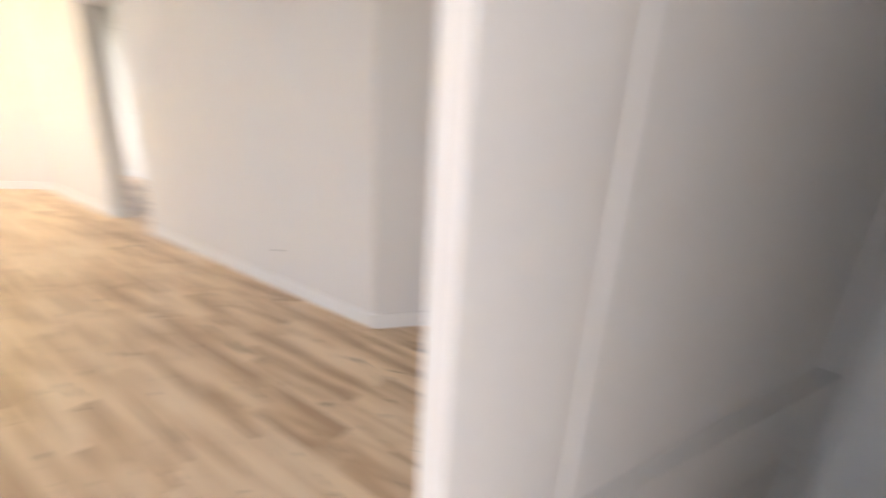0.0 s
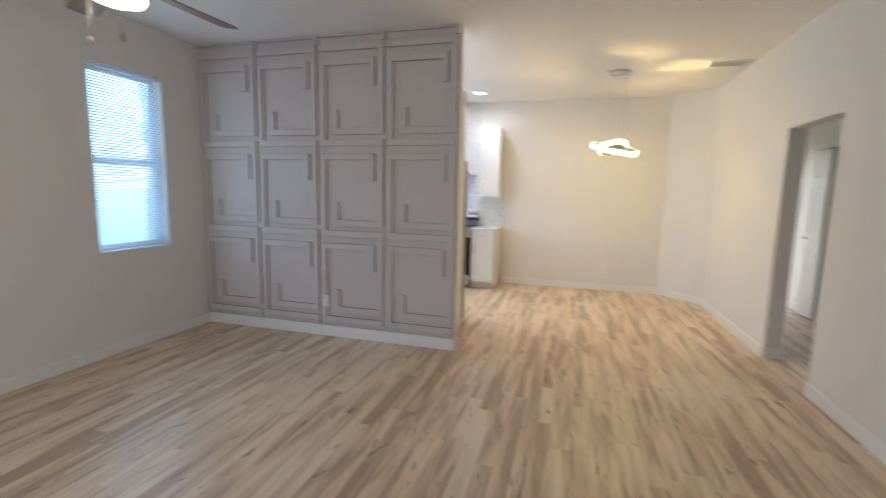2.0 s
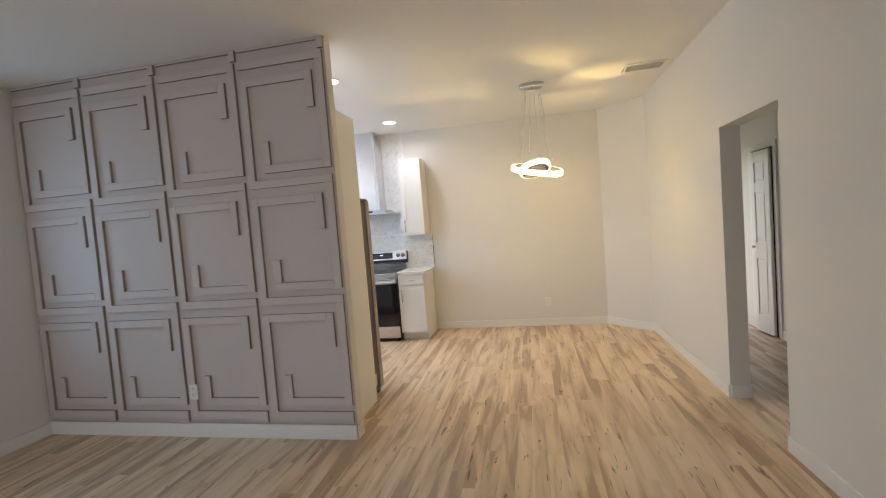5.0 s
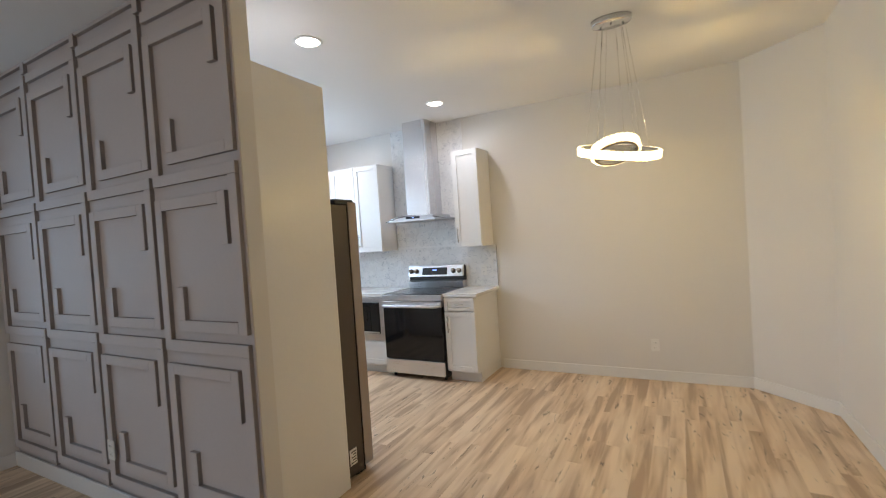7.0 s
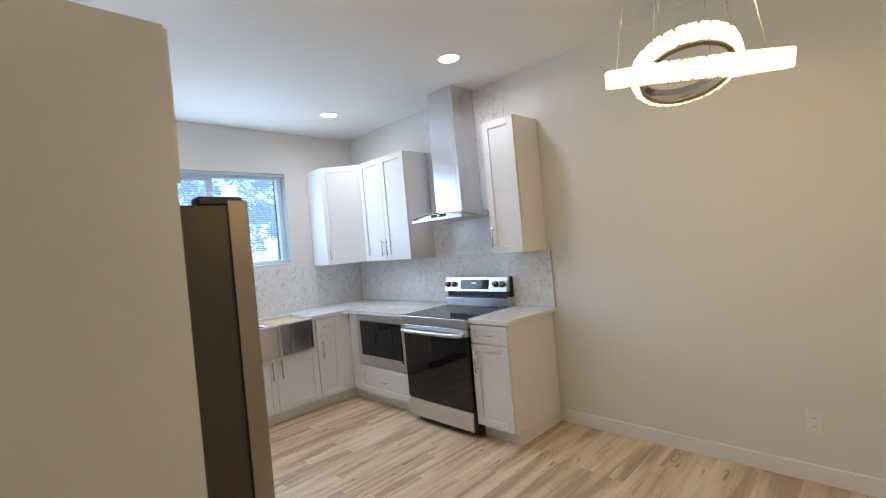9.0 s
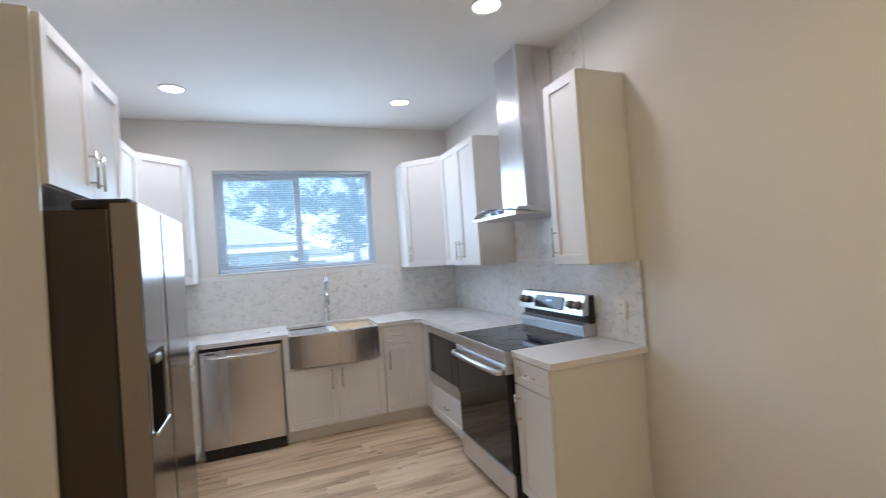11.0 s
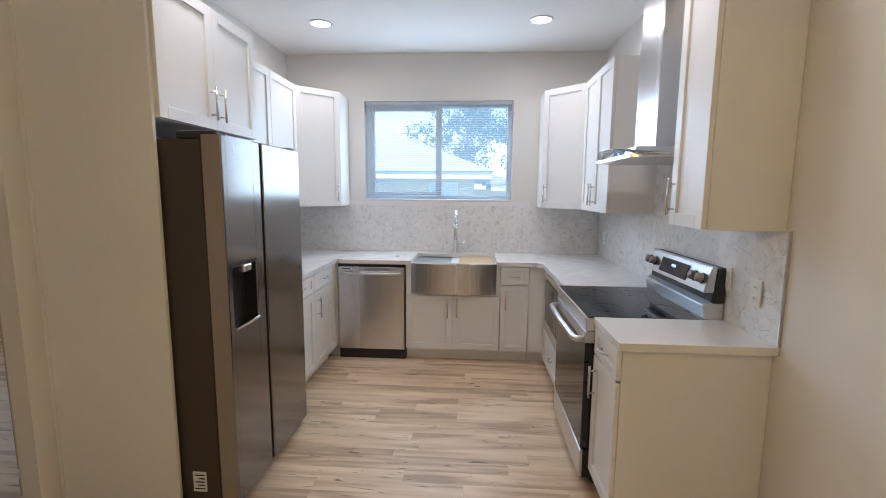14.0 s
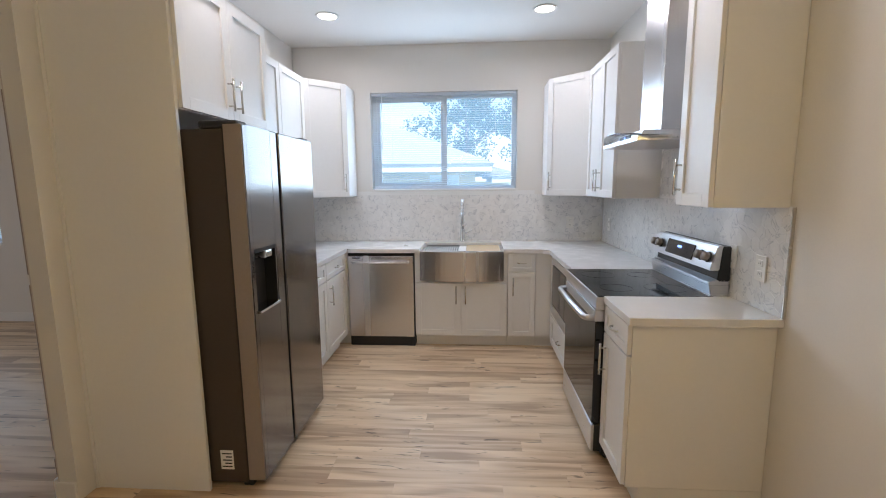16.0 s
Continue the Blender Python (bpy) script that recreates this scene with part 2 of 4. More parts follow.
M_SLAT = material("blind_slat", (0.76, 0.79, 0.82), 0.5, vary=0.02, bump=0.01)
nt = M_SLAT.node_tree
slat_mix, slat_thin = nt.nodes.new("ShaderNodeMixShader"), nt.nodes.new("ShaderNodeBsdfTranslucent")
slat_mix.inputs["Fac"].default_value = 0.5
slat_thin.inputs["Color"].default_value = (0.80, 0.86, 0.92, 1)
nt.links.new(nt.nodes["Principled BSDF"].outputs[0], slat_mix.inputs[1])
nt.links.new(slat_thin.outputs[0], slat_mix.inputs[2])
nt.links.new(slat_mix.outputs[0], nt.nodes["Material Output"].inputs["Surface"])
M_PLASTIC = material("white_plastic", (0.80, 0.79, 0.76), 0.35, vary=0.02, bump=0.0)
M_GROUT = material("pale_grout", (0.80, 0.80, 0.80), 0.8, vary=0.05, grain=200, bump=0.1)
M_TILE = marble_mat("marble_tile", "object")
M_TILES = marble_mat("marble_tile_far", "island")
OAK = (0.77, 0.61, 0.432), (0.645, 0.478, 0.316), (0.45, 0.31, 0.196)
M_PLANK = plank_wood("rustic_oak_board", *OAK, spread=0.07)
M_PLANKS = plank_wood("rustic_oak_boards", *OAK, spread=0.07, joined=True)
M_SUB = material("subfloor", (0.30, 0.21, 0.14), 0.8, vary=0.1)
M_BLADE = plank_wood("grey_brown_blade", (0.26, 0.20, 0.165), (0.20, 0.15, 0.12), (0.12, 0.09, 0.07), 2.0)
M_BRONZE = material("brushed_bronze", (0.30, 0.25, 0.21), 0.33, 0.9, vary=0.05, bump=0.02)
M_DARK = material("dark_metal", (0.10, 0.10, 0.11), 0.35, 0.8, vary=0.05, bump=0.02)
M_GLASS = glass("clear_glass")
M_DOWN = glow("downlight_lens", (1.0, 0.95, 0.88), 3.5)
M_FANG = glow("frosted_fan_glass", (1.0, 0.82, 0.60), 1.6)
M_CRYS = glow("lit_crystal", (1.0, 0.78, 0.36), 1.4)
nt = M_CRYS.node_tree
cut, facet, coord, own, both = [nt.nodes.new("ShaderNode" + k) for k in ("TexVoronoi", "MapRange", "TexCoord", "ObjectInfo", "VectorMath")]
cut.inputs["Scale"].default_value = 55
facet.inputs["From Min"].default_value, facet.inputs["From Max"].default_value = 0.1, 0.9
facet.inputs["To Min"].default_value, facet.inputs["To Max"].default_value = 0.55, 2.3
nt.links.new(coord.outputs["Object"], both.inputs[0])
nt.links.new(own.outputs["Random"], both.inputs[1])
nt.links.new(both.outputs[0], cut.inputs["Vector"])
nt.links.new(cut.outputs["Color"], facet.inputs["Value"])
nt.links.new(facet.outputs[0], nt.nodes["Principled BSDF"].inputs["Emission Strength"])
M_DISP = glow("blue_display", (0.05, 0.2, 1.0), 1.2)
M_BAMBOO = material("bamboo_board", (0.60, 0.44, 0.27), 0.45, vary=0.12, scale=2, grain=30, stretch=(1, 12, 1))
M_YELLOW = material("yellow_stucco", (0.66, 0.51, 0.21), 0.85, vary=0.06, scale=1, grain=40, bump=0.3)
M_SHINGLE = material("grey_shingle", (0.30, 0.31, 0.33), 0.9, vary=0.15, scale=4, grain=25, bump=0.4)
M_GRASS = material("lawn", (0.09, 0.12, 0.04), 0.95, vary=0.3, scale=0.6, grain=12, bump=0.5)
M_LEAF = material("leaf", (0.045, 0.085, 0.03), 0.6, vary=0.4, scale=0.5, grain=3, bump=0.0)
M_BARK = material("bark", (0.16, 0.12, 0.09), 0.9, vary=0.3, scale=5, grain=20, bump=0.6)


# ---- building blocks ----
def box(bm, x0, y0, z0, x1, y1, z1, bevel=0.0):
    """A box between two corners, with softly rounded edges."""
    vs = [bm.verts.new((x, y, z)) for x in (x0, x1) for y in (y0, y1) for z in (z0, z1)]
    quads = [(0, 1, 3, 2), (4, 6, 7, 5), (0, 4, 5, 1), (2, 3, 7, 6), (0, 2, 6, 4), (1, 5, 7, 3)]
    fs = [bm.faces.new([vs[i] for i in q]) for q in quads]
    if bevel:
        es = {e for f in fs for e in f.edges}
        bmesh.ops.bevel(bm, geom=list(es), offset=bevel, segments=2, affect="EDGES", profile=0.5)
    return bm


def tube(bm, path, r, sides=10, cap=True):
    """A round bar along a list of points."""
    pts = [Vector(p) for p in path]
    rings, up = [], None
    for i, p in enumerate(pts):
        d = (pts[min(i + 1, len(pts) - 1)] - pts[max(i - 1, 0)]).normalized()
        if up is None:
            up = d.orthogonal().normalized()
        up = (up - d * up.dot(d)).normalized()
        side = d.cross(up)
        rad = r[i] if isinstance(r, (list, tuple)) else r
        rings.append([bm.verts.new(p + (up * math.cos(a) + side * math.sin(a)) * rad) for a in (2 * math.pi * k / sides for k in range(sides))])
    for a, b in zip(rings, rings[1:]):
        for k in range(sides):
            bm.faces.new((a[k], a[(k + 1) % sides], b[(k + 1) % sides], b[k])).smooth = True
    if cap:
        bm.faces.new(rings[0][::-1])
        bm.faces.new(rings[-1])
    return bm


def lathe(bm, profile, sides=32, center=(0, 0)):
    """A turned shape round the z axis from (radius, height) pairs."""
    rings = []
    for r, z in profile:
        rings.append([bm.verts.new((center[0] + max(r, 1e-4) * math.cos(2 * math.pi * k / sides), center[1] + max(r, 1e-4) * math.sin(2 * math.pi * k / sides), z)) for k in range(sides)])
    for a, b in zip(rings, rings[1:]):
        for k in range(sides):
            bm.faces.new((a[k], a[(k + 1) % sides], b[(k + 1) % sides], b[k])).smooth = True
    return bm


def prism(bm, outline, z0, z1, bevel=0.0):
    """An upright prism over an outline of (x, y) corners, anticlockwise."""
    a = [bm.verts.new((x, y, z0)) for x, y in outline]
    b = [bm.verts.new((x, y, z1)) for x, y in outline]
    n = len(outline)
    fs = [bm.faces.new(a[::-1]), bm.faces.new(b)]
    fs += [bm.faces.new((a[i], a[(i + 1) % n], b[(i + 1) % n], b[i])) for i in range(n)]
    if bevel:
        bmesh.ops.bevel(bm, geom=list({e for f in fs for e in f.edges}), offset=bevel, segments=2, affect="EDGES")
    return bm


def mesh_of(name, bm, mat):
    bmesh.ops.recalc_face_normals(bm, faces=bm.faces)
    me = bpy.data.meshes.new(name)
    bm.to_mesh(me)
    bm.free()
    me.materials.append(mat)
    return me


def part(name, bm, mat, parent, label=""):
    ob = new(name, mesh_of(name, bm, mat))
    ob.parent = parent
    return tagged(ob, label)


def thing(name, m, label, category, group=""):
    ob = new(name)
    ob.empty_display_size = 0.1
    ob.matrix_world = m
    return tagged(ob, label, category, group)


def structure(name, bm, mat, label):
    return tagged(new(name, mesh_of(name, bm, mat)), label, kind="structure")


def B():
    return bmesh.new()


def wall_boxes(bm, axis, p0, p1, a0, a1, z0, z1, holes):
    """A straight wall between p0 and p1 across its thickness and a0 and a1 along it, with holes (a, b, low, high)."""
    def put(a, b, lo, hi):
        if b - a > 1e-4 and hi - lo > 1e-4:
            if axis == "x":
                box(bm, p0, a, lo, p1, b, hi)
            else:
                box(bm, a, p0, lo, b, p1, hi)
    at = a0
    for a, b, lo, hi in sorted(holes):
        put(at, a, z0, z1)
        put(a, b, z0, lo)
        put(a, b, hi, z1)
        at = b
    put(at, a1, z0, z1)
    return bm


# ---- structure ----
KW = (0.94, 2.395, 1.435, 2.389)       # kitchen window: along the wall, sill, head
LW = (-1.121, -0.469, 0.882, 2.405)    # living room windows
LW2 = (-3.87, -3.215, 0.882, 2.405)
DW = (-0.06, 0.733, 0.0, 2.038)       # hall opening
FD = (1.04, 1.96, 0.0, 2.06)         # doorway of the ajar door, boxed in behind
FO = (-0.62, 0.30, 0.0, 2.06)        # open front doorway, never in view, added to let light in
HX = 3.84                            # far wall of the hall
structure("wall_west", wall_boxes(B(), "x", XL - 0.2, XL, YS - WT, YF + WT, 0, H, [KW, LW, LW2]), M_WALL, "off-white painted exterior wall with three windows")
# the hole at the hall end is out of view, cut for an added lamp
structure("wall_north", wall_boxes(B(), "y", YF, YF + WT, XL, HX + WT, 0, H, [(2.97, 3.72, 0.0, 2.03)]), M_WALL, "cream painted dining room end wall")
structure("wall_east", wall_boxes(B(), "x", XR, XR + WT, -2.94, 2.78, 0, H, [DW]), M_WALL, "cream painted wall with a cased-free hall opening")
structure("wall_corner", prism(B(), [(2.25, YF), (XR, 2.778), (XR + WT, 2.78), (XR + WT, YF)], 0, H), M_WALL, "cream painted slanting corner wall")
structure("wall_entry", prism(B(), [(XR, -2.94), (3.30, -3.43), (3.30, -3.25), (XR + WT, -2.88)], 0, H), M_WALL, "off-white painted slanting wall beside the entry")
structure("wall_entry_side", box(B(), 3.30, YS - WT, 0, 3.44, -3.25, H), M_WALL, "off-white painted wall of the entry recess")
structure("wall_front", wall_boxes(B(), "y", YS - WT, YS, XL, 3.30, 0, H, [FO, FD]), M_WALL, "off-white painted front wall round the entry door")
# unseen box added behind the ajar door to keep daylight off it
bm = box(B(), 0.94, -5.80, 0, 2.06, -5.70, H)
box(bm, 0.94, -5.70, 0, 1.04, YS - WT, H)
box(bm, 1.96, -5.70, 0, 2.06, YS - WT, H)
structure("wall_door_box", bm, M_WALL, "plain off-white walls of the added box behind the ajar door")
structure("door_box_ceiling", box(B(), 0.94, -5.80, H, 2.06, YS - WT, H + 0.1), M_CEIL, "plain white ceiling of the added box behind the ajar door")
structure("door_box_floor", box(B(), 0.94, -5.80, -0.2, 2.06, YS - WT, -0.001), M_SUB, "plain floor of the added box behind the ajar door")
structure("wall_hall_east", wall_boxes(B(), "x", HX, HX + WT, -2.6, YF, 0, H, []), M_WALL, "off-white painted hall wall")
structure("wall_hall_south", wall_boxes(B(), "y", -2.74, -2.6, XR + WT, HX + WT, 0, H, []), M_WALL, "off-white painted end wall of the hall")
bm = box(B(), XL, 0, 0, PX - 0.020, AWT, H)
box(bm, PX - 0.020, 0, 0, 0, AWE, H)
structure("wall_panelled", bm, M_WALL, "cream painted wall end behind greige panelling")
structure("ceiling", box(B(), XL - 0.2, YS - WT, H, HX + WT, YF + WT, H + 0.12), M_CEIL, "white textured painted ceiling")
structure("floor", box(B(), XL - 0.2, YS - WT, -0.2, HX + WT, YF + WT, -0.012), M_SUB, "pale rustic oak plank floor")
structure("ground", box(B(), -400, -400, -0.6, 400, 400, -0.35), M_GRASS, "green lawn round the house")


def outlet(m, label, slots=2):
    """A cover plate with two sockets; the plate lies in the local xz plane and faces -y."""
    t = thing("wall_outlet", m, label, "outlet", "wall outlets")
    part("cover_plate", box(B(), -0.036, -0.006, -0.058, 0.036, 0, 0.058, 0.002), M_PLASTIC, t)
    for z in (-0.024, 0.024)[:slots]:
        part("socket", box(B(), -0.017, -0.0085, z - 0.015, 0.017, -0.004, z + 0.015, 0.003), M_PLASTIC, t)
        bm = B()
        for x in (-0.007, 0.005):
            box(bm, x, -0.0092, z - 0.004, x + 0.002, -0.008, z + 0.006)
        part("slots", bm, M_BLACK, t)
    return t


# ---- baseboards ----
def board_x(name, x0, x1, y, face, z1=0.10):
    lo, hi = (y - 0.014, y) if face < 0 else (y, y + 0.014)
    bm = box(B(), x0, lo, 0, x1, hi, z1, 0.004)
    return structure(name, bm, M_TRIM, "white painted baseboard")


def board_y(name, y0, y1, x, face, z1=0.10):
    lo, hi = (x - 0.014, x) if face < 0 else (x, x + 0.014)
    return structure(name, box(B(), lo, y0, 0, hi, y1, z1, 0.004), M_TRIM, "white painted baseboard")


def board_slant(name, x0, y0, x1, y1, z1=0.10):
    d = Vector((x1 - x0, y1 - y0, 0)).normalized()
    n = Vector((-d.y, d.x, 0)) * 0.014
    return structure(name, prism(B(), [(x0, y0), (x1, y1), (x1 + n.x, y1 + n.y), (x0 + n.x, y0 + n.y)], 0, z1, 0.003), M_TRIM, "white painted baseboard")


board_x("baseboard", -0.06, 2.25, YF, -1)
board_slant("baseboard", XR - 0.002, 2.778, 2.25, YF - 0.002)
board_y("baseboard", DW[1], 2.778, XR, -1)
board_y("baseboard", -2.94, DW[0], XR, -1)
board_slant("baseboard", 3.30, -3.43, XR, -2.94)
board_y("baseboard", YS, -0.03, XL, 1)
board_x("baseboard", XL, -0.0, -0.018, -1, 0.108)
board_x("baseboard", XL, FO[0] - 0.08, YS, 1)
board_x("baseboard", FO[1] + 0.08, FD[0] - 0.08, YS, 1)
board_y("baseboard", -0.018, AWE, 0.0, 1, 0.10)
board_x("baseboard", XR + 0.002, XR + WT, DW[1] - 0.014, 1)
board_y("baseboard", 0.733, 2.27, HX, -1)
board_y("baseboard", 2.86, YF, HX, -1)
board_y("baseboard", DW[1], YF, XR + WT, 1)

# ---- panelled wall of the living room ----
panelling = thing("wall_panelling", pose(XL, 0, 0), "greige painted wall panelling with raised interlocking strip mouldings", "wall panelling")
AWW = -XL
part("back_panel", box(B(), 0.001, -0.006, 0.0, AWW, 0.0, H), M_GREY, panelling)
PW, PQ, TOP, SW, TH = AWW / 4, 0.847, 2.745, 0.056, 0.025


def strips(bm, rects):
    for x0, z0, x1, z1 in rects:
        box(bm, x0, -0.006 - TH, z0, x1, -0.005, z1, 0.0025)
    return bm


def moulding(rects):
    """One painted strip moulding with darker brown sides."""
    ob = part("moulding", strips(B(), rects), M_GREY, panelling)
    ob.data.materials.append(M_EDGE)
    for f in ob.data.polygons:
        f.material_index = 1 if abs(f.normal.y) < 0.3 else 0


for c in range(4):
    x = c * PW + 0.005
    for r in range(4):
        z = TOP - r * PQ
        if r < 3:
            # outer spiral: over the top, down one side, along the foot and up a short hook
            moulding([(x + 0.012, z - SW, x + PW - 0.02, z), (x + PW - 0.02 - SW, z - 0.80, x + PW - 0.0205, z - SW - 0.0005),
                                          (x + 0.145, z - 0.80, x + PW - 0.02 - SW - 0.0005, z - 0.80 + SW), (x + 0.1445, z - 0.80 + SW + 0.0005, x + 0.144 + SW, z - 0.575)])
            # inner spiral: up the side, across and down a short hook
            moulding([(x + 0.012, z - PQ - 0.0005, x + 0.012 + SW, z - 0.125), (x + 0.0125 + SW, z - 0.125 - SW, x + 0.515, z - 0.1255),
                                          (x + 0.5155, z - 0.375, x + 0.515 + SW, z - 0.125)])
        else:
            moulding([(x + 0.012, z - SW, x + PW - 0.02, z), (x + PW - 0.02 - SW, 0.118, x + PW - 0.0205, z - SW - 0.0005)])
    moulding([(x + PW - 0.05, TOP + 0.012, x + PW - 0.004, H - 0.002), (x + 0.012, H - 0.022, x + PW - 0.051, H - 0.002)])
outlet(pose(-1.299, -0.0065 - TH, 0.357), "white plastic double outlet on greige panelled wall")
outlet(pose(1.48, YF - 0.0005, 0.335), "white plastic double outlet low on cream wall")


# ---- windows ----
def window(name, y0, y1, z0, z1, kind, label):
    """A white vinyl window in the west wall with its panes, and a drywall return with a sill."""
    t = tagged(thing(name, pose(XL - 0.10, (y0 + y1) / 2, z0), label, "window"), kind="structure")
    w, h, f = (y1 - y0) / 2, z1 - z0, 0.045
    bm = B()
    box(bm, -0.07, -w, 0, 0.0, -w + f, h, 0.004)
    box(bm, -0.07, w - f, 0, 0.0, w, h, 0.004)
    box(bm, -0.07, -w + f, 0, 0.0, w - f, f, 0.004)
    box(bm, -0.07, -w + f, h - f, 0.0, w - f, h, 0.004)
    part("window_frame", bm, M_VINYL, t)
    part("window_sill", box(B(), 0.0, -w - 0.0, -0.012, 0.112, w + 0.0, 0.006, 0.004), M_TRIM, t)
    if kind == "slide":
        box_m = box(B(), -0.05, -0.03, f, -0.006, 0.03, h - f, 0.003)
        part("meeting_stile", box_m, M_VINYL, t)
        panes = [(-w + f, -0.03, f, h - f, -0.03), (0.03, w - f, f, h - f, -0.04)]
        bm = B()
        box(bm, -0.045, -w + f, f, -0.008, -w + f + 0.03, h - f, 0.003)
        box(bm, -0.045, -w + f + 0.03, f, -0.008, -0.03, f + 0.03, 0.003)
        box(bm, -0.045, -w + f + 0.03, h - f - 0.03, -0.008, -0.03, h - f, 0.003)
        part("sash", bm, M_VINYL, t)
    else:
        part("meeting_rail", box(B(), -0.05, -w + f, h / 2 - 0.025, -0.006, w - f, h / 2 + 0.025, 0.003), M_VINYL, t)
        panes = [(-w + f, w - f, f, h / 2 - 0.025, -0.03), (-w + f, w - f, h / 2 + 0.025, h - f, -0.04)]
    for a, b, lo, hi, x in panes:
        p = part("pane", box(B(), x - 0.003, a - 0.004, lo - 0.004, x + 0.003, b + 0.004, hi + 0.004), M_GLASS, t)
        p.visible_shadow = False
    return t


def blind(y0, y1, z0, z1, label, tilt, wand_side):
    """A white mini blind hung inside the window's opening: head rail, slats, cords, bottom rail and wand."""
    t = thing("window_blind", pose(XL - 0.026, (y0 + y1) / 2, z0 + 0.012), label, "blind", "window blinds")
    w, h = (y1 - y0) / 2 - 0.012, z1 - z0 - 0.015
    part("head_rail", box(B(), -0.014, -w, h - 0.028, 0.014, w, h, 0.003), M_SLAT, t)
    part("bottom_rail", box(B(), -0.011, -w, 0.0, 0.011, w, 0.014, 0.003), M_SLAT, t)
    n = int((h - 0.05) / 0.0215)
    c, s = math.cos(radians(tilt)) * 0.0125, math.sin(radians(tilt)) * 0.0125
    slat = B()
    vs = []
    for k in range(5):
        u = k / 2 - 1
        vs.append([slat.verts.new((u * c, y, u * s + 0.0022 * (1 - u * u))) for y in (-w + 0.002, w - 0.002)])
    for a, b in zip(vs, vs[1:]):
        slat.faces.new((a[0], b[0], b[1], a[1])).smooth = True
    me = mesh_of("slat", slat, M_SLAT)
    for i in range(n):
        o = new("slat", me)
        o.parent, o.location = t, (0, 0, 0.026 + i * 0.0215)
    for y in (-w * 0.72, 0, w * 0.72) if w > 0.5 else (-w * 0.6, w * 0.6):
        part("cord", tube(B(), [(0.0135, y, 0.01), (0.0135, y, h - 0.02)], 0.0009, 5), M_SLAT, t)
    yw = w * 0.86 * wand_side
    part("wand", tube(B(), [(0.018, yw, h - 0.02), (0.022, yw, h * 0.42)], 0.004, 8), M_VINYL, t)
    return t


window("window_1", *KW, "slide", "white vinyl sliding kitchen window over the sink")
window("window_2", *LW, "hung", "white vinyl single-hung living room window")
window("window_3", *LW2, "hung", "white vinyl single-hung living room window")
blind(*KW, "white mini blind, slats open, over kitchen window", -7, -1)
blind(*LW, "white mini blind, slats part open, on living room window", -34, -1)
blind(*LW2, "white mini blind, slats part open, on living room window", -34, 1)


# ---- cabinet parts ----
def shaker_front(name, x0, z0, x1, z1, st, parent, y=-0.021):
    """A door whose recessed panel carries its stiles and rails."""
    d = part(name, box(B(), x0 + st - 0.002, y + 0.011, z0 + st - 0.002, x1 - st + 0.002, -0.002, z1 - st + 0.002), M_CAB, parent)
    part("stile", box(B(), x0, y, z0, x0 + st, -0.001, z1, 0.0018), M_CAB, d)
    part("stile", box(B(), x1 - st, y, z0, x1, -0.001, z1, 0.0018), M_CAB, d)
    part("rail", box(B(), x0 + st, y, z0, x1 - st, -0.001, z0 + st, 0.0018), M_CAB, d)
    part("rail", box(B(), x0 + st, y, z1 - st, x1 - st, -0.001, z1, 0.0018), M_CAB, d)
    return d


def pull(parent, x, z, length, upright=True, y=-0.021):
    """A bar pull on two posts."""
    bm, h = B(), length / 2
    a, b = ((x, y - 0.03, z - h), (x, y - 0.03, z + h)) if upright else ((x - h, y - 0.03, z), (x + h, y - 0.03, z))
    tube(bm, [a, b], 0.0058, 10)
    for k in (-0.68, 0.68):
        p = (x, z + k * h) if upright else (x + k * h, z)
        tube(bm, [(p[0], y + 0.002, p[1]), (p[0], y - 0.03, p[1])], 0.0045, 8)
    return part("handle", bm, M_NICKEL, parent, "satin nickel bar pull")


def knob_pull(parent, x, z, y=-0.021):
    """A short arched drawer pull."""
    bm = B()
    pts = [(x + 0.042 * math.cos(a), y - 0.026 * math.sin(a) + 0.002, z) for a in (math.pi * k / 8 for k in range(9))]
    tube(bm, pts, 0.0055, 8)
    return part("handle", bm, M_NICKEL, parent, "satin nickel arched pull")


def front(parent, name, x0, z0, x1, z1, handle, st=0.055):
    """A door or drawer front; handle: (kind, x, z)."""
    d = shaker_front(name, x0, z0, x1, z1, st, parent)
    if handle:
        kind, hx, hz = handle
        if kind == "bar":
            pull(d, hx, hz, 0.165)
        elif kind == "flat":
            pull(d, hx, hz, 0.10, False)
        else:
            knob_pull(d, hx, hz)
    return d


TOE, CT = 0.105, 0.876


def base_unit(m, w, d, label, fronts):
    """A white base cabinet: carcass over a recessed toe kick, with the fronts given."""
    t = thing("base_cabinet", m, label, "cabinet", "base cabinets")
    bm = B()
    box(bm, 0, 0, TOE, w, d, CT, 0.0015)
    part("body", bm, M_CAB, t)
    part("toe_kick", box(B(), 0.0, 0.06, 0, w, d, TOE - 0.001), M_CAB, t)
    for f in fronts:
        front(t, *f)
    return t


def wall_unit(m, w, h, d, label, fronts):
    t = thing("wall_cabinet", m, label, "cabinet", "wall cabinets")
    part("body", box(B(), 0, 0, 0, w, d, h, 0.0015), M_CAB, t)
    for f in fronts:
        front(t, *f)
    return t


G = 0.003
XB = -2.125                          # cabinet fronts under the window
YB = 2.655                           # cabinet fronts beside the range
YA = AWT + 0.61                      # cabinet fronts behind the panelled wall
RX0, RX1 = -1.185, -0.447            # range
EX = -0.098                          # end of the cabinets towards the dining room
UB, UT = 1.376, 2.412                # wall cabinets: foot and top
D1 = XL                              # window wall

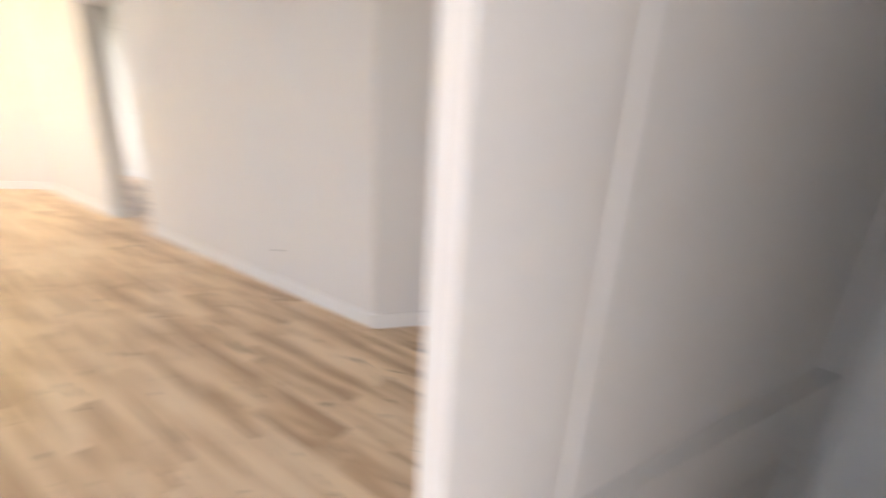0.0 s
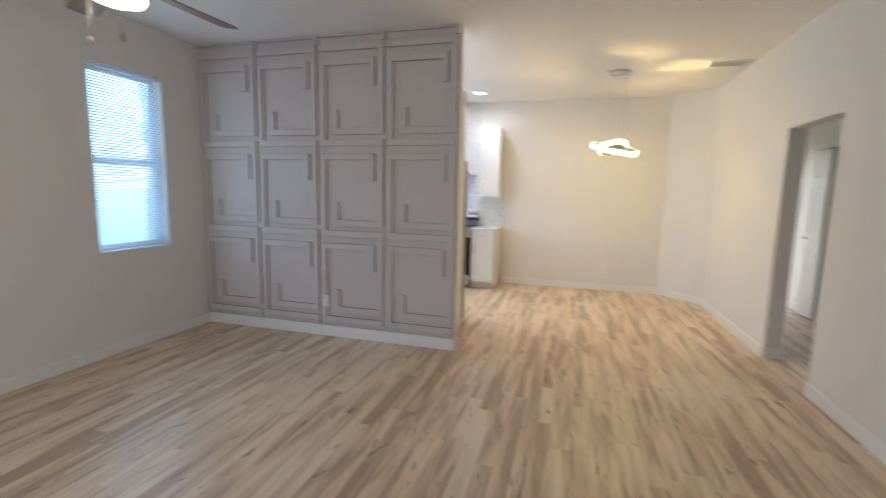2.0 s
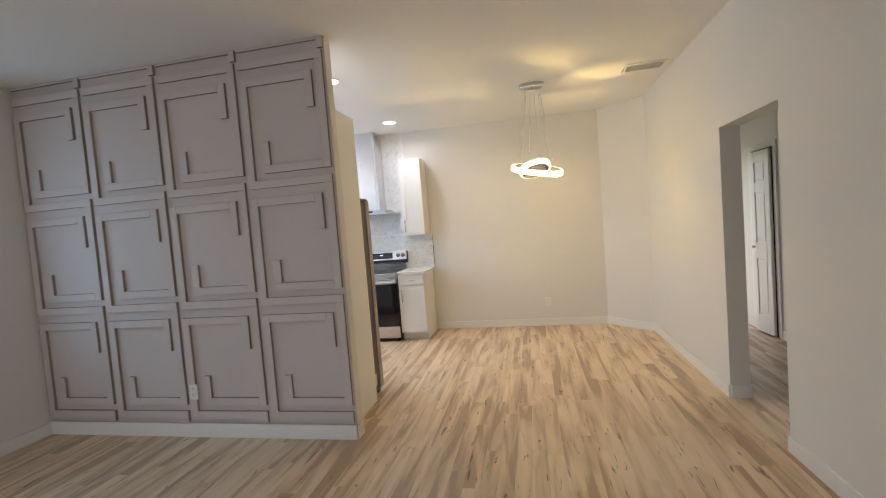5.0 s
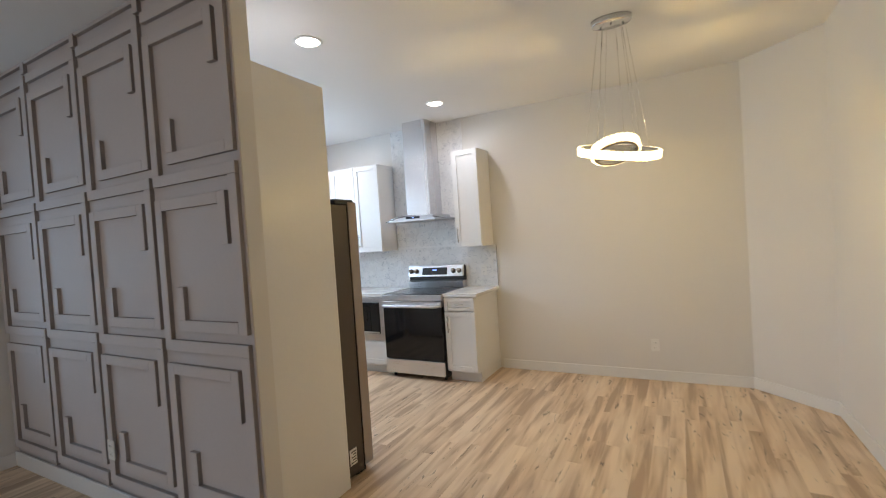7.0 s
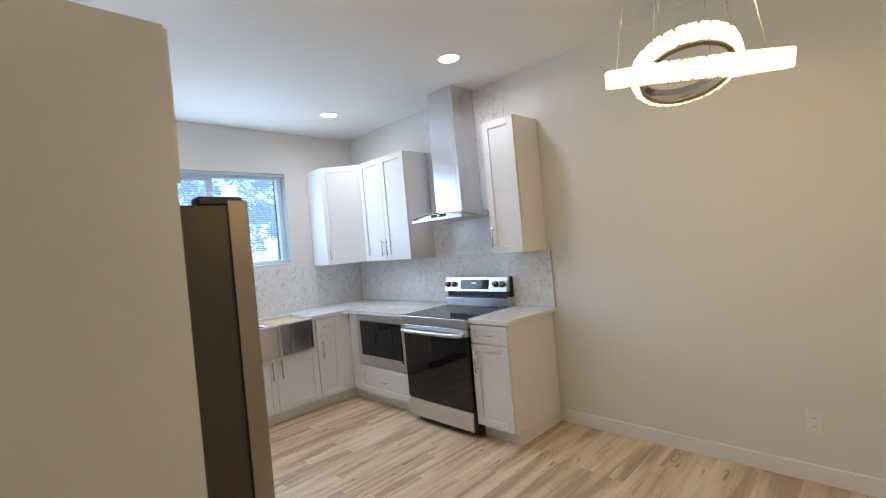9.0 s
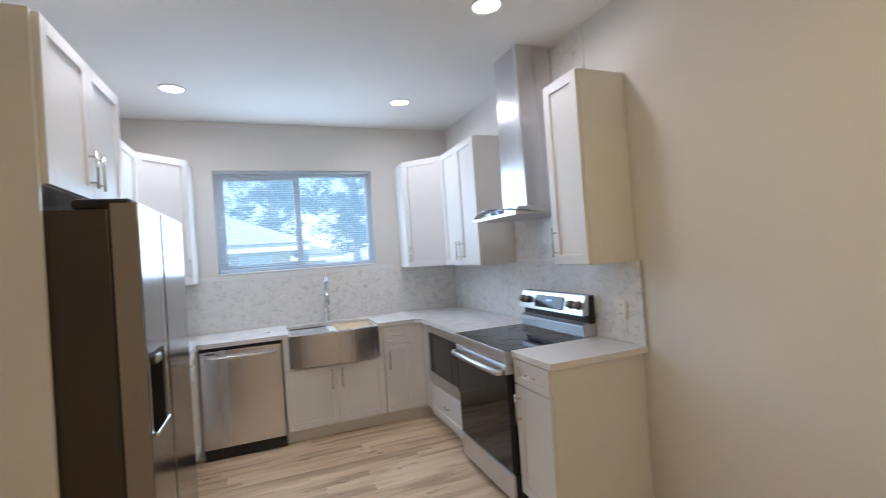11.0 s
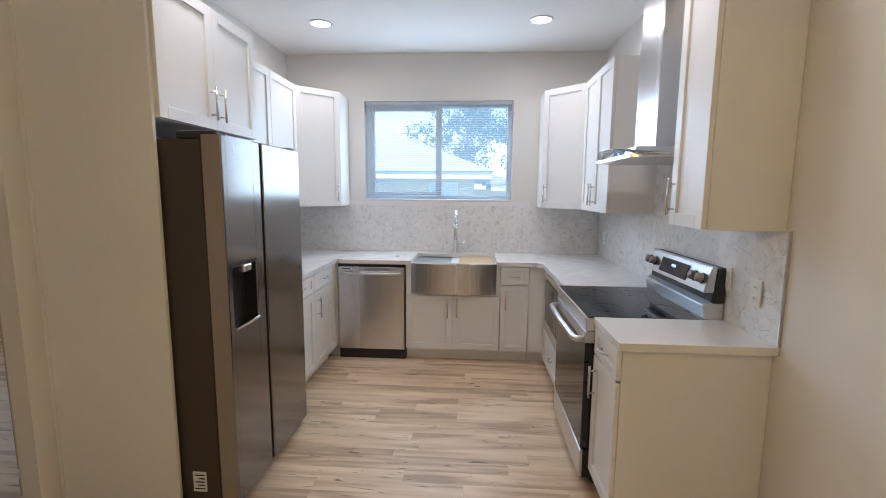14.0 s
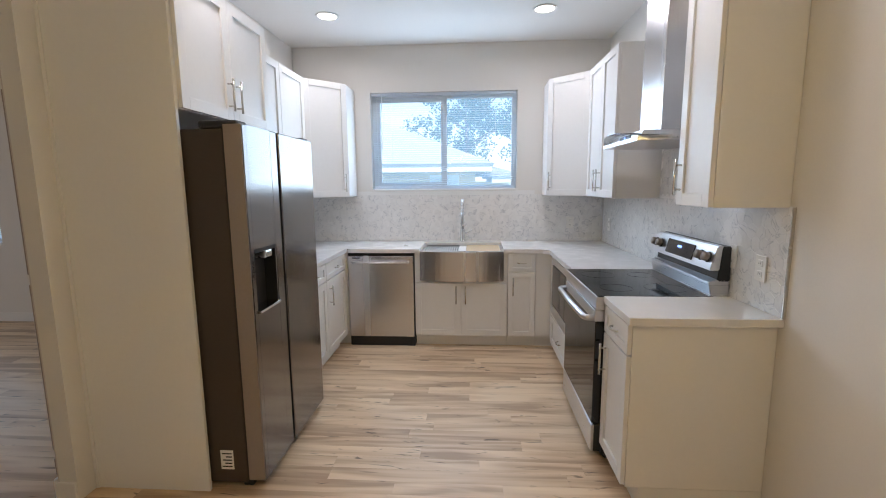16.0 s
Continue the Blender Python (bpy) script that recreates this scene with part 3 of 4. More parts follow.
# base units under the window, facing east
base_unit(pose(XB, 1.436, 0, rz=90), 0.834, 0.58, "white shaker sink base cabinet with two doors",
          [("door", G, TOE + 0.01, 0.4155, 0.605, ("bar", 0.375, 0.50)), ("door", 0.4185, TOE + 0.01, 0.834 - G, 0.605, ("bar", 0.459, 0.50))])
base_unit(pose(XB, 2.273, 0, rz=90), 0.245, 0.58, "narrow white shaker base cabinet with drawer and door",
          [("drawer_front", G, 0.715, 0.245 - G, CT - 0.006, ("arch", 0.122, 0.79), 0.035), ("door", G, TOE + 0.01, 0.245 - G, 0.705, ("bar", 0.045, 0.58), 0.045)])
filler = thing("corner_filler", pose(XB, 2.521, 0, rz=90), "plain white corner filler between base cabinets", "filler panel")
part("panel", box(B(), 0, 0.002, TOE, YB - 2.521 + 0.02, 0.03, CT, 0.0015), M_CAB, filler)
part("toe_kick", box(B(), 0, 0.06, 0, YB - 2.521 + 0.08, 0.09, TOE), M_CAB, filler)
filler = thing("corner_filler", pose(XB, YA - 0.02, 0, rz=90), "plain white corner filler beside the dishwasher", "filler panel")
part("panel", box(B(), 0.0, 0.002, TOE, 0.814 - YA + 0.02, 0.03, CT, 0.0015), M_CAB, filler)
part("toe_kick", box(B(), -0.06, 0.06, 0, 0.814 - YA + 0.02, 0.09, TOE), M_CAB, filler)

# base units on the range wall, facing south
base_unit(pose(RX1 + 0.004, YB, 0), EX - RX1 - 0.004, YF - YB - 0.002, "white shaker base cabinet with drawer, door and bare end panel",
          [("drawer_front", G, 0.735, EX - RX1 - 0.004 - G, CT - 0.006, ("arch", 0.172, 0.80), 0.038), ("door", G, TOE + 0.01, EX - RX1 - 0.004 - G, 0.725, ("bar", 0.05, 0.60))])
MX0 = -1.965
micro_base = base_unit(pose(MX0, YB, 0), RX0 - MX0 - 0.004, YF - YB - 0.002, "white base cabinet holding a microwave over a drawer",
                       [("drawer_front", G, TOE + 0.01, RX0 - MX0 - 0.004 - G, 0.37, ("arch", 0.39, 0.245))])
filler = thing("corner_filler", pose(XB, YB, 0), "plain white corner filler beside the microwave", "filler panel")
part("panel", box(B(), 0.004, 0.002, TOE, MX0 - XB - 0.001, 0.03, CT, 0.0015), M_CAB, filler)
part("toe_kick", box(B(), -0.06, 0.06, 0, MX0 - XB - 0.001, 0.09, TOE), M_CAB, filler)

# base unit behind the panelled wall, facing north
base_unit(pose(-1.12, YA, 0, rz=180), 0.46, 0.60, "white shaker base cabinet beside the refrigerator",
          [("drawer_front", G, 0.735, 0.46 - G, CT - 0.006, ("arch", 0.23, 0.80), 0.038), ("door", G, TOE + 0.01, 0.46 - G, 0.725, ("bar", 0.06, 0.60))])
base_unit(pose(-1.583, YA, 0, rz=180), 0.52, 0.60, "white shaker base cabinet next to the corner",
          [("drawer_front", G, 0.735, 0.52 - G, CT - 0.006, ("arch", 0.26, 0.80), 0.038), ("door", G, TOE + 0.01, 0.52 - G, 0.725, ("bar", 0.06, 0.60))])

# wall units
UH = UT - UB
wall_unit(pose(-2.104, YF - 0.305, UB), 0.726, UH, 0.303, "white shaker wall cabinet with two tall doors",
          [("door", G, G, 0.3615, UH - G, ("bar", 0.325, 0.13)), ("door", 0.3645, G, 0.726 - G, UH - G, ("bar", 0.40, 0.13))])
wall_unit(pose(-0.398, YF - 0.305, UB), EX + 0.398, UH, 0.303, "narrow white shaker wall cabinet with one door",
          [("door", G, G, EX + 0.398 - G, UH - G, ("bar", 0.04, 0.13))])
wall_unit(pose(-1.12, AWT + 0.305, UB), 0.50, UH, 0.303, "white shaker wall cabinet with one tall door", [("door", G, G, 0.50 - G, UH - G, ("bar", 0.06, 0.13))])
wall_unit(pose(-1.62, AWT + 0.305, UB), 0.484, UH, 0.303, "white shaker wall cabinet with one tall door", [("door", G, G, 0.484 - G, UH - G, ("bar", 0.06, 0.13))])
for o in [q for q in bpy.data.objects if q.name.startswith("wall_cabinet") and abs(q.matrix_world.translation.y - AWT - 0.305) < 0.01]:
    o.matrix_world = o.matrix_world @ pose(0, 0, 0, rz=180)


def corner_unit(m, mirror, label):
    """A diagonal corner wall cabinet, its door across the corner; local corner at the origin, arms along +x and -y."""
    t = thing("wall_cabinet", m, label, "cabinet", "wall cabinets")
    a, d = 0.607, 0.305
    part("body", prism(B(), [(0, 0), (0, -a), (d, -a), (a, -d), (a, 0)], 0, UH, 0.0015), M_CAB, t)
    holder = shaker_front("door", 0.004, G, (a - d) * math.sqrt(2) - 0.004, UH - G, 0.055, t)
    holder.matrix_basis = pose(d, -a, 0, rz=45)
    pull(holder, 0.05 if not mirror else (a - d) * math.sqrt(2) - 0.05, 0.13, 0.165)
    return t


corner_unit(pose(XL + 0.001, YF - 0.001, UB), False, "white shaker diagonal corner wall cabinet by the range wall")
corner_unit(pose(XL + 0.001, AWT + 0.001, UB, rz=90), True, "white shaker diagonal corner wall cabinet behind the refrigerator")

# ---- refrigerator bay ----
FRX0, FRX1 = -0.985, -0.130
bay = thing("tall_end_panel", pose(PX, AWE, 0), "tall cream-white end panel beside the refrigerator", "end panel")
part("panel", box(B(), -0.019, 0.001, 0, 0, 0.5855, 2.428, 0.001), M_CAB, bay)
part("edge_band", box(B(), -0.0185, 0.5856, 0.001, -0.0005, 0.587, 2.427), M_PLASTIC, bay)
part("scribe_strip", box(B(), 0.0002, 0.0008, 0.0, 0.006, 0.018, 2.428, 0.001), M_CAB, bay)
WFR = 0.855
above = wall_unit(pose(PX - 0.020, 0.675, 1.822, rz=180), WFR, 0.606, 0.503, "white shaker cabinet with two doors above the refrigerator",
                  [("door", G, G, WFR / 2 - 0.0015, 0.603, ("bar", WFR / 2 - 0.04, 0.13)), ("door", WFR / 2 + 0.0015, G, WFR - G, 0.603, ("bar", WFR / 2 + 0.04, 0.13))])

fridge = thing("refrigerator", pose(FRX1, 0.948, 0, rz=180), "side-by-side stainless refrigerator with a water dispenser", "refrigerator")
FW = FRX1 - FRX0
part("body", box(B(), 0.004, 0.095, 0.03, FW - 0.004, 0.745, 1.735, 0.004), M_DARKST, fridge, "dark grey refrigerator body")
gapx = 0.36
DOORB, DOORT = 0.045, 1.757
DX, DZ0, DZ1, DWD = 0.042, 0.885, 1.19, 0.225     # dispenser recess in the freezer door
bm = B()
box(bm, 0.002, 0, DOORB, DX, 0.085, DOORT, 0.006)
box(bm, DX + DWD, 0, DOORB, gapx - 0.013, 0.085, DOORT, 0.006)
box(bm, DX - 0.004, 0.0005, DOORB + 0.001, DX + DWD + 0.004, 0.085, DZ0)
box(bm, DX - 0.004, 0.0005, DZ1, DX + DWD + 0.004, 0.085, DOORT - 0.001)
freezer = part("door", bm, M_FRSTEEL, fridge)
bm = B()
box(bm, DX, 0.065, DZ0, DX + DWD, 0.07, DZ1)
box(bm, DX, 0.004, DZ0, DX + 0.005, 0.066, DZ1)
box(bm, DX + DWD - 0.005, 0.004, DZ0, DX + DWD, 0.066, DZ1)
box(bm, DX, 0.004, DZ1 - 0.02, DX + DWD, 0.066, DZ1)
part("dispenser_recess", bm, M_BLACK, freezer)
part("drip_tray", box(B(), DX, -0.012, DZ0 - 0.004, DX + DWD, 0.066, DZ0 + 0.010, 0.003), M_CHROME, freezer)
part("spout", box(B(), DX + 0.09, -0.006, DZ1 - 0.055, DX + 0.17, 0.05, DZ1 - 0.018, 0.008), M_NICKEL, freezer)
part("door_edge", box(B(), -0.0005, 0.004, DOORB + 0.003, 0.0035, 0.0845, DOORT - 0.003), M_DOOREDGE, freezer, "plain grey painted door edge")
part("door", box(B(), gapx + 0.013, 0, DOORB, FW - 0.002, 0.085, DOORT, 0.006), M_FRSTEEL, fridge)
# black strips added on the facing door sides to darken the gap
for hx in (gapx - 0.0138, gapx + 0.0118):
    part("gap_strip", box(B(), hx, 0.004, DOORB + 0.002, hx + 0.002, 0.084, DOORT - 0.002), M_BLACK, fridge)
for hx in (0.002, FW - 0.095):
    part("hinge_cover", box(B(), hx, 0.02, 1.736, hx + 0.09, 0.20, 1.772, 0.01), M_BLACK, fridge)
part("gasket", box(B(), 0.008, 0.083, 0.05, FW - 0.008, 0.097, 1.75), M_BLACK, fridge)
part("toe_grille", box(B(), 0.01, 0.07, 0.012, FW - 0.01, 0.12, 0.043, 0.003), M_BLACK, fridge)
for hx in (0.05, FW - 0.05):
    part("foot", lathe(B(), [(0, 0), (0.02, 0), (0.02, 0.012), (0.012, 0.032), (0, 0.032)], 16, (hx, 0.12)), M_BLACK, fridge)
    part("foot", lathe(B(), [(0, 0), (0.02, 0), (0.02, 0.012), (0.012, 0.032), (0, 0.032)], 16, (hx, 0.66)), M_BLACK, fridge)
bm = box(B(), 0.0018, 0.16, 0.10, 0.0042, 0.225, 0.20)
sticker = part("rating_label", bm, M_PLASTIC, fridge, "white printed rating label")
bm = B()
for k in range(5):
    box(bm, 0.0008, 0.168, 0.112 + k * 0.017, 0.0019, 0.168 + (0.05, 0.035, 0.045, 0.03, 0.048)[k], 0.118 + k * 0.017)
part("print", bm, M_BLACK, sticker)

# ---- dishwasher ----
dish = thing("dishwasher", pose(XB, 0.818, 0, rz=90), "stainless steel dishwasher with a bar handle under the counter", "dishwasher")
part("tub", box(B(), 0.004, 0.01, 0.0, 0.610, 0.57, CT - 0.004), M_BLACK, dish)
part("door", box(B(), 0.008, -0.018, 0.095, 0.606, 0.012, CT - 0.026, 0.005), M_STEEL, dish)
part("kick_plate", box(B(), 0.006, 0.004, 0.004, 0.608, 0.03, 0.092, 0.002), M_BLACK, dish)
bm = B()
tube(bm, [(0.05, -0.02, 0.795), (0.06, -0.05, 0.795), (0.10, -0.058, 0.795), (0.514, -0.058, 0.795), (0.554, -0.05, 0.795), (0.564, -0.02, 0.795)], 0.011, 12)
part("handle", bm, M_STEELH, dish)
part("logo_plate", box(B(), 0.05, -0.0192, 0.826, 0.12, -0.0175, 0.836), M_DARK, dish)

# ---- counters ----
CZ0, CZ1 = 0.878, 0.914
SK0, SK1 = 1.484, 2.236              # sink, along the wall
CX = XB + 0.028                      # counter edge under the window
CYA, CYB = YA + 0.03, YB - 0.028
bm = B()
prism(bm, [(XL + 0.001, AWT + 0.001), (-1.115, AWT + 0.001), (-1.115, CYA), (CX - 0.05, CYA), (CX, CYA + 0.05), (CX, SK0), (XL + 0.001, SK0)], CZ0, CZ1, 0.003)
prism(bm, [(XL + 0.001, SK1), (CX, SK1), (CX, CYB - 0.05), (CX + 0.05, CYB), (RX0 - 0.003, CYB), (RX0 - 0.003, YF - 0.001), (XL + 0.001, YF - 0.001)], CZ0, CZ1, 0.003)
box(bm, XL + 0.001, SK0 - 0.001, CZ0 + 0.001, XL + 0.14, SK1 + 0.001, CZ1 - 0.0002)
tagged(new("countertop", mesh_of("countertop", bm, M_QUARTZ)), "white quartz countertop running round the sink corner", "countertop")
tagged(new("countertop", mesh_of("countertop", box(B(), RX1 + 0.003, CYB, CZ0, EX + 0.034, YF - 0.001, CZ1, 0.003), M_QUARTZ)), "short white quartz countertop beside the range", "countertop")

# ---- sink ----
sink = thing("farmhouse_sink", pose(XB, (SK0 + SK1) / 2, 0, rz=90), "stainless apron-front workstation sink with a bowed front", "sink")
sw = (SK1 - SK0) / 2
bm = B()
n = 16
ring0 = []
for k in range(n + 1):
    u = k / n * 2 - 1
    y = -0.026 - 0.048 * (1 - u * u)
    ring0.append((u * sw, y))
out = ring0 + [(sw, 0.0), (-sw, 0.0)]
prism(bm, out, 0.625, 0.892, 0.004)
apron = part("apron", bm, M_STEEL, sink)
bm = B()
box(bm, -sw, 0.0, 0.66, -sw + 0.02, 0.47, 0.892)
box(bm, sw - 0.02, 0.0, 0.66, sw, 0.47, 0.892)
box(bm, -sw + 0.02, 0.45, 0.66, sw - 0.02, 0.47, 0.892)
box(bm, -sw + 0.02, 0.0, 0.66, sw - 0.02, 0.02, 0.892)
box(bm, -sw + 0.02, 0.02, 0.66, sw - 0.02, 0.45, 0.672)
part("basin", bm, M_STEELH, sink)
rack = thing("drying_rack", pose(XB, (SK0 + SK1) / 2, 0.874, rz=90), "steel roll-up drying rack lying over the sink", "drying rack")
for k in range(15):
    x = -sw + 0.035 + k * 0.0215
    part("rod", tube(B(), [(x, 0.024, 0.005), (x, 0.446, 0.005)], 0.0048, 8), M_DARK, rack)
for y in (0.031, 0.439):
    part("rubber_edge", box(B(), -sw + 0.025, y - 0.009, 0.0, -sw + 0.35, y + 0.009, 0.011, 0.003), M_BLACK, rack)
board = tagged(new("cutting_board", mesh_of("cutting_board", box(B(), 0.04, 0.024, 0.0, sw - 0.024, 0.446, 0.016, 0.004), M_BAMBOO)), "pale bamboo cutting board lying over the sink", "cutting board")
board.matrix_world = pose(XB, (SK0 + SK1) / 2, 0.874, rz=90)
part("ledge", box(B(), -sw + 0.0202, 0.0202, 0.862, sw - 0.0202, 0.0245, 0.8735), M_STEELH, sink)
part("ledge", box(B(), -sw + 0.0202, 0.4455, 0.862, sw - 0.0202, 0.4498, 0.8735), M_STEELH, sink)

# ---- faucet ----
FYC = 1.86
faucet = thing("faucet", pose(XL + 0.085, FYC, CZ1), "chrome spring-neck kitchen faucet behind the sink", "faucet")
part("base", lathe(B(), [(0, 0), (0.03, 0), (0.03, 0.008), (0.025, 0.014), (0.025, 0.12), (0.018, 0.13), (0, 0.13)], 24), M_CHROME, faucet)
part("lever", tube(B(), [(0, 0.018, 0.085), (0, 0.05, 0.09), (0, 0.095, 0.12)], [0.009, 0.008, 0.006], 10), M_CHROME, faucet)
arc = [(0, 0, 0.12), (0, 0, 0.34)] + [(0.075 - 0.075 * math.cos(a), 0, 0.34 + 0.075 * math.sin(a)) for a in (math.pi * k / 12 for k in range(1, 13))] + [(0.15, 0, 0.30)]
part("neck", tube(B(), arc, 0.0095, 12), M_CHROME, faucet)
coil = []
dense = []
for (a, b) in zip(arc, arc[1:]):
    steps = max(1, int((Vector(b) - Vector(a)).length / 0.0022))
    dense += [Vector(a).lerp(Vector(b), s / steps) for s in range(steps)]
for i, p in enumerate(dense):
    d = (dense[min(i + 1, len(dense) - 1)] - dense[max(i - 1, 0)]).normalized()
    u = Vector((0, 1, 0))
    v = d.cross(u)
    an = i * 2 * math.pi / 5.2
    coil.append(p + (u * math.cos(an) + v * math.sin(an)) * 0.0145)
part("spring", tube(B(), coil, 0.0022, 5), M_CHROME, faucet)
part("spray_head", lathe(B(), [(0, 0.17), (0.017, 0.17), (0.019, 0.19), (0.015, 0.25), (0.012, 0.30), (0, 0.30)], 20, (0.15, 0)), M_CHROME, faucet)
part("holder_arm", tube(B(), [(0.0, 0, 0.24), (0.14, 0, 0.24)], 0.006, 10), M_CHROME, faucet)
cap = tagged(new("hole_cap", mesh_of("hole_cap", lathe(B(), [(0, 0), (0.02, 0), (0.02, 0.004), (0.012, 0.008), (0, 0.008)], 20), M_NICKEL)), "small round nickel cap on the white quartz countertop", "hole cap")
cap.matrix_world = pose(-2.33, 1.327, CZ1 + 0.0002)

# ---- microwave ----
micro = thing("microwave", pose(MX0, YB, 0), "built-in black glass microwave with a stainless trim frame", "microwave")
mw = RX0 - MX0 - 0.004
bm = B()
z0, z1 = 0.385, CT - 0.01
box(bm, 0.012, -0.022, z0, 0.075, -0.001, z1, 0.002)
box(bm, mw - 0.075, -0.022, z0, mw - 0.012, -0.001, z1, 0.002)
box(bm, 0.075, -0.022, z0, mw - 0.075, -0.001, z0 + 0.075, 0.002)
box(bm, 0.075, -0.022, z1 - 0.05, mw - 0.075, -0.001, z1, 0.002)
part("trim_frame", bm, M_STEELH, micro)
door = part("door", box(B(), 0.078, -0.030, z0 + 0.078, mw - 0.20, -0.001, z1 - 0.053, 0.003), M_BGLASS, micro)
part("handle", box(B(), 0.085, -0.036, z0 + 0.082, mw - 0.085, -0.029, z0 + 0.10, 0.002), M_STEELH, door)
part("control_panel", box(B(), mw - 0.198, -0.029, z0 + 0.078, mw - 0.078, -0.001, z1 - 0.053, 0.003), M_BGLASS, micro)

# ---- range ----
rng = thing("electric_range", pose(RX0, 2.597, 0), "stainless electric range with black oven door and glass top", "range")
RW = RX1 - RX0
DEP = YF - 2.597 - 0.015
part("body", box(B(), 0.003, 0.05, 0.035, RW - 0.003, DEP, 0.895, 0.003), M_BLACK, rng)
for hx in (0.05, RW - 0.05):
    for hy in (0.09, DEP - 0.06):
        part("foot", lathe(B(), [(0, 0), (0.018, 0), (0.018, 0.01), (0.01, 0.036), (0, 0.036)], 12, (hx, hy)), M_BLACK, rng)
part("cooktop", box(B(), 0.0, 0.0, 0.896, RW, DEP - 0.07, 0.914, 0.004), M_BGLASS, rng)
part("front_rim", box(B(), -0.001, -0.006, 0.84, RW + 0.001, 0.05, 0.909, 0.005), M_STEELH, rng)
for cx, cy, rr in ((0.19, 0.15, 0.10), (0.55, 0.15, 0.085), (0.19, 0.41, 0.075), (0.55, 0.41, 0.105)):
    part("burner_ring", lathe(B(), [(rr, 0.9141), (rr, 0.9147), (rr + 0.0025, 0.9147), (rr + 0.0025, 0.9141)], 40, (cx, cy)), M_BGLASS, rng)
oven = part("oven_door", box(B(), 0.006, -0.004, 0.215, RW - 0.006, 0.05, 0.79, 0.004), M_BGLASS, rng, "black glass oven door")
part("door_band", box(B(), 0.005, -0.008, 0.775, RW - 0.005, 0.048, 0.835, 0.004), M_STEELH, oven)
bm = B()
tube(bm, [(0.03, -0.006, 0.79), (0.035, -0.045, 0.79), (0.06, -0.055, 0.79), (RW / 2, -0.062, 0.79), (RW - 0.06, -0.055, 0.79), (RW - 0.035, -0.045, 0.79), (RW - 0.03, -0.006, 0.79)], 0.016, 14)
part("handle", bm, M_STEELH, oven)
part("vent_slots", box(B(), RW - 0.05, -0.0088, 0.788, RW - 0.02, -0.007, 0.822), M_PLASTIC, oven)
drawer = part("drawer", box(B(), 0.004, 0.010, 0.055, RW - 0.004, 0.05, 0.205, 0.003), M_BLACK, rng)
part("drawer_panel", box(B(), 0.004, -0.006, 0.055, RW - 0.004, 0.011, 0.205, 0.005), M_STEELH, drawer, "brushed stainless drawer front")
bm = B()
pr = [(DEP - 0.085, 0.905), (DEP - 0.10, 0.985), (DEP - 0.05, 1.005), (DEP, 1.005), (DEP, 0.905)]


def side_prism(bm, prof, x0, x1, bevel=0.0):
    a = [bm.verts.new((x0, y, z)) for y, z in prof]
    b = [bm.verts.new((x1, y, z)) for y, z in prof]
    n = len(prof)
    fs = [bm.faces.new(a), bm.faces.new(b[::-1])] + [bm.faces.new((a[i], b[i], b[(i + 1) % n], a[(i + 1) % n])) for i in range(n)]
    if bevel:
        bmesh.ops.bevel(bm, geom=list({e for f in fs for e in f.edges}), offset=bevel, segments=2, affect="EDGES")
    return bm


part("riser", side_prism(B(), pr, 0.006, RW - 0.006, 0.004), M_STEELH, rng)
part("backguard_back", side_prism(B(), [(DEP - 0.062, 0.99), (DEP - 0.045, 1.165), (DEP, 1.168), (DEP, 0.99)], 0.0, RW, 0.006), M_BLACK, rng)
guard = part("backguard", side_prism(B(), [(DEP - 0.10, 1.045), (DEP - 0.068, 1.166), (DEP - 0.04, 1.172), (DEP - 0.05, 1.045)], 0.004, RW - 0.004, 0.005), M_STEELH, rng, "slanted stainless control panel")
tilt = math.degrees(math.atan2(0.032, 0.121))
scr = part("display", box(B(), -0.165, -0.004, -0.042, 0.165, 0.002, 0.042, 0.002), M_BGLASS, guard)
scr.matrix_basis = pose(RW / 2, DEP - 0.086, 1.106, rx=-tilt)
dg = part("digits", box(B(), -0.025, -0.0052, 0.004, 0.025, -0.0038, 0.018), M_DISP, scr)
for kx in (0.05, 0.122, RW - 0.122, RW - 0.05):
    kb = part("knob", lathe(B(), [(0, 0.032), (0.021, 0.032), (0.023, 0.026), (0.023, 0.006), (0.027, 0.0), (0, 0.0)], 20), M_BRONZE, guard)
    kb.matrix_basis = pose(kx, DEP - 0.087, 1.108, rx=90 - tilt)
    part("knob_ring", lathe(B(), [(0.0275, 0.0), (0.0275, 0.005), (0.0225, 0.008)], 20), M_BLACK, kb)

# ---- range hood ----
HC = -0.868
hood = thing("range_hood", pose(HC, YF - 0.012, 0), "stainless chimney range hood with a curved glass canopy", "range hood")
part("lower_chimney", box(B(), -0.155, -0.275, 1.755, 0.155, 0, 2.36, 0.002), M_STEEL, hood)
part("upper_chimney", box(B(), -0.150, -0.270, 2.36, 0.150, 0, H - 0.002, 0.001), M_STEEL, hood)
bm = B()
prism(bm, [(-0.30, -0.45), (0.30, -0.45), (0.36, -0.30), (0.36, 0), (-0.36, 0), (-0.36, -0.30)], 1.697, 1.717, 0.003)
prism(bm, [(-0.26, -0.41), (0.26, -0.41), (0.26, 0), (-0.26, 0)], 1.717, 1.755, 0.006)
hb = part("canopy_box", bm, M_STEELH, hood)
part("control_strip", box(B(), -0.09, -0.4125, 1.723, 0.09, -0.408, 1.747), M_BLACK, hb)
part("indicator", box(B(), -0.012, -0.4135, 1.73, 0.012, -0.412, 1.74), M_DISP, hb)
bm = B()
top, bot = [], []
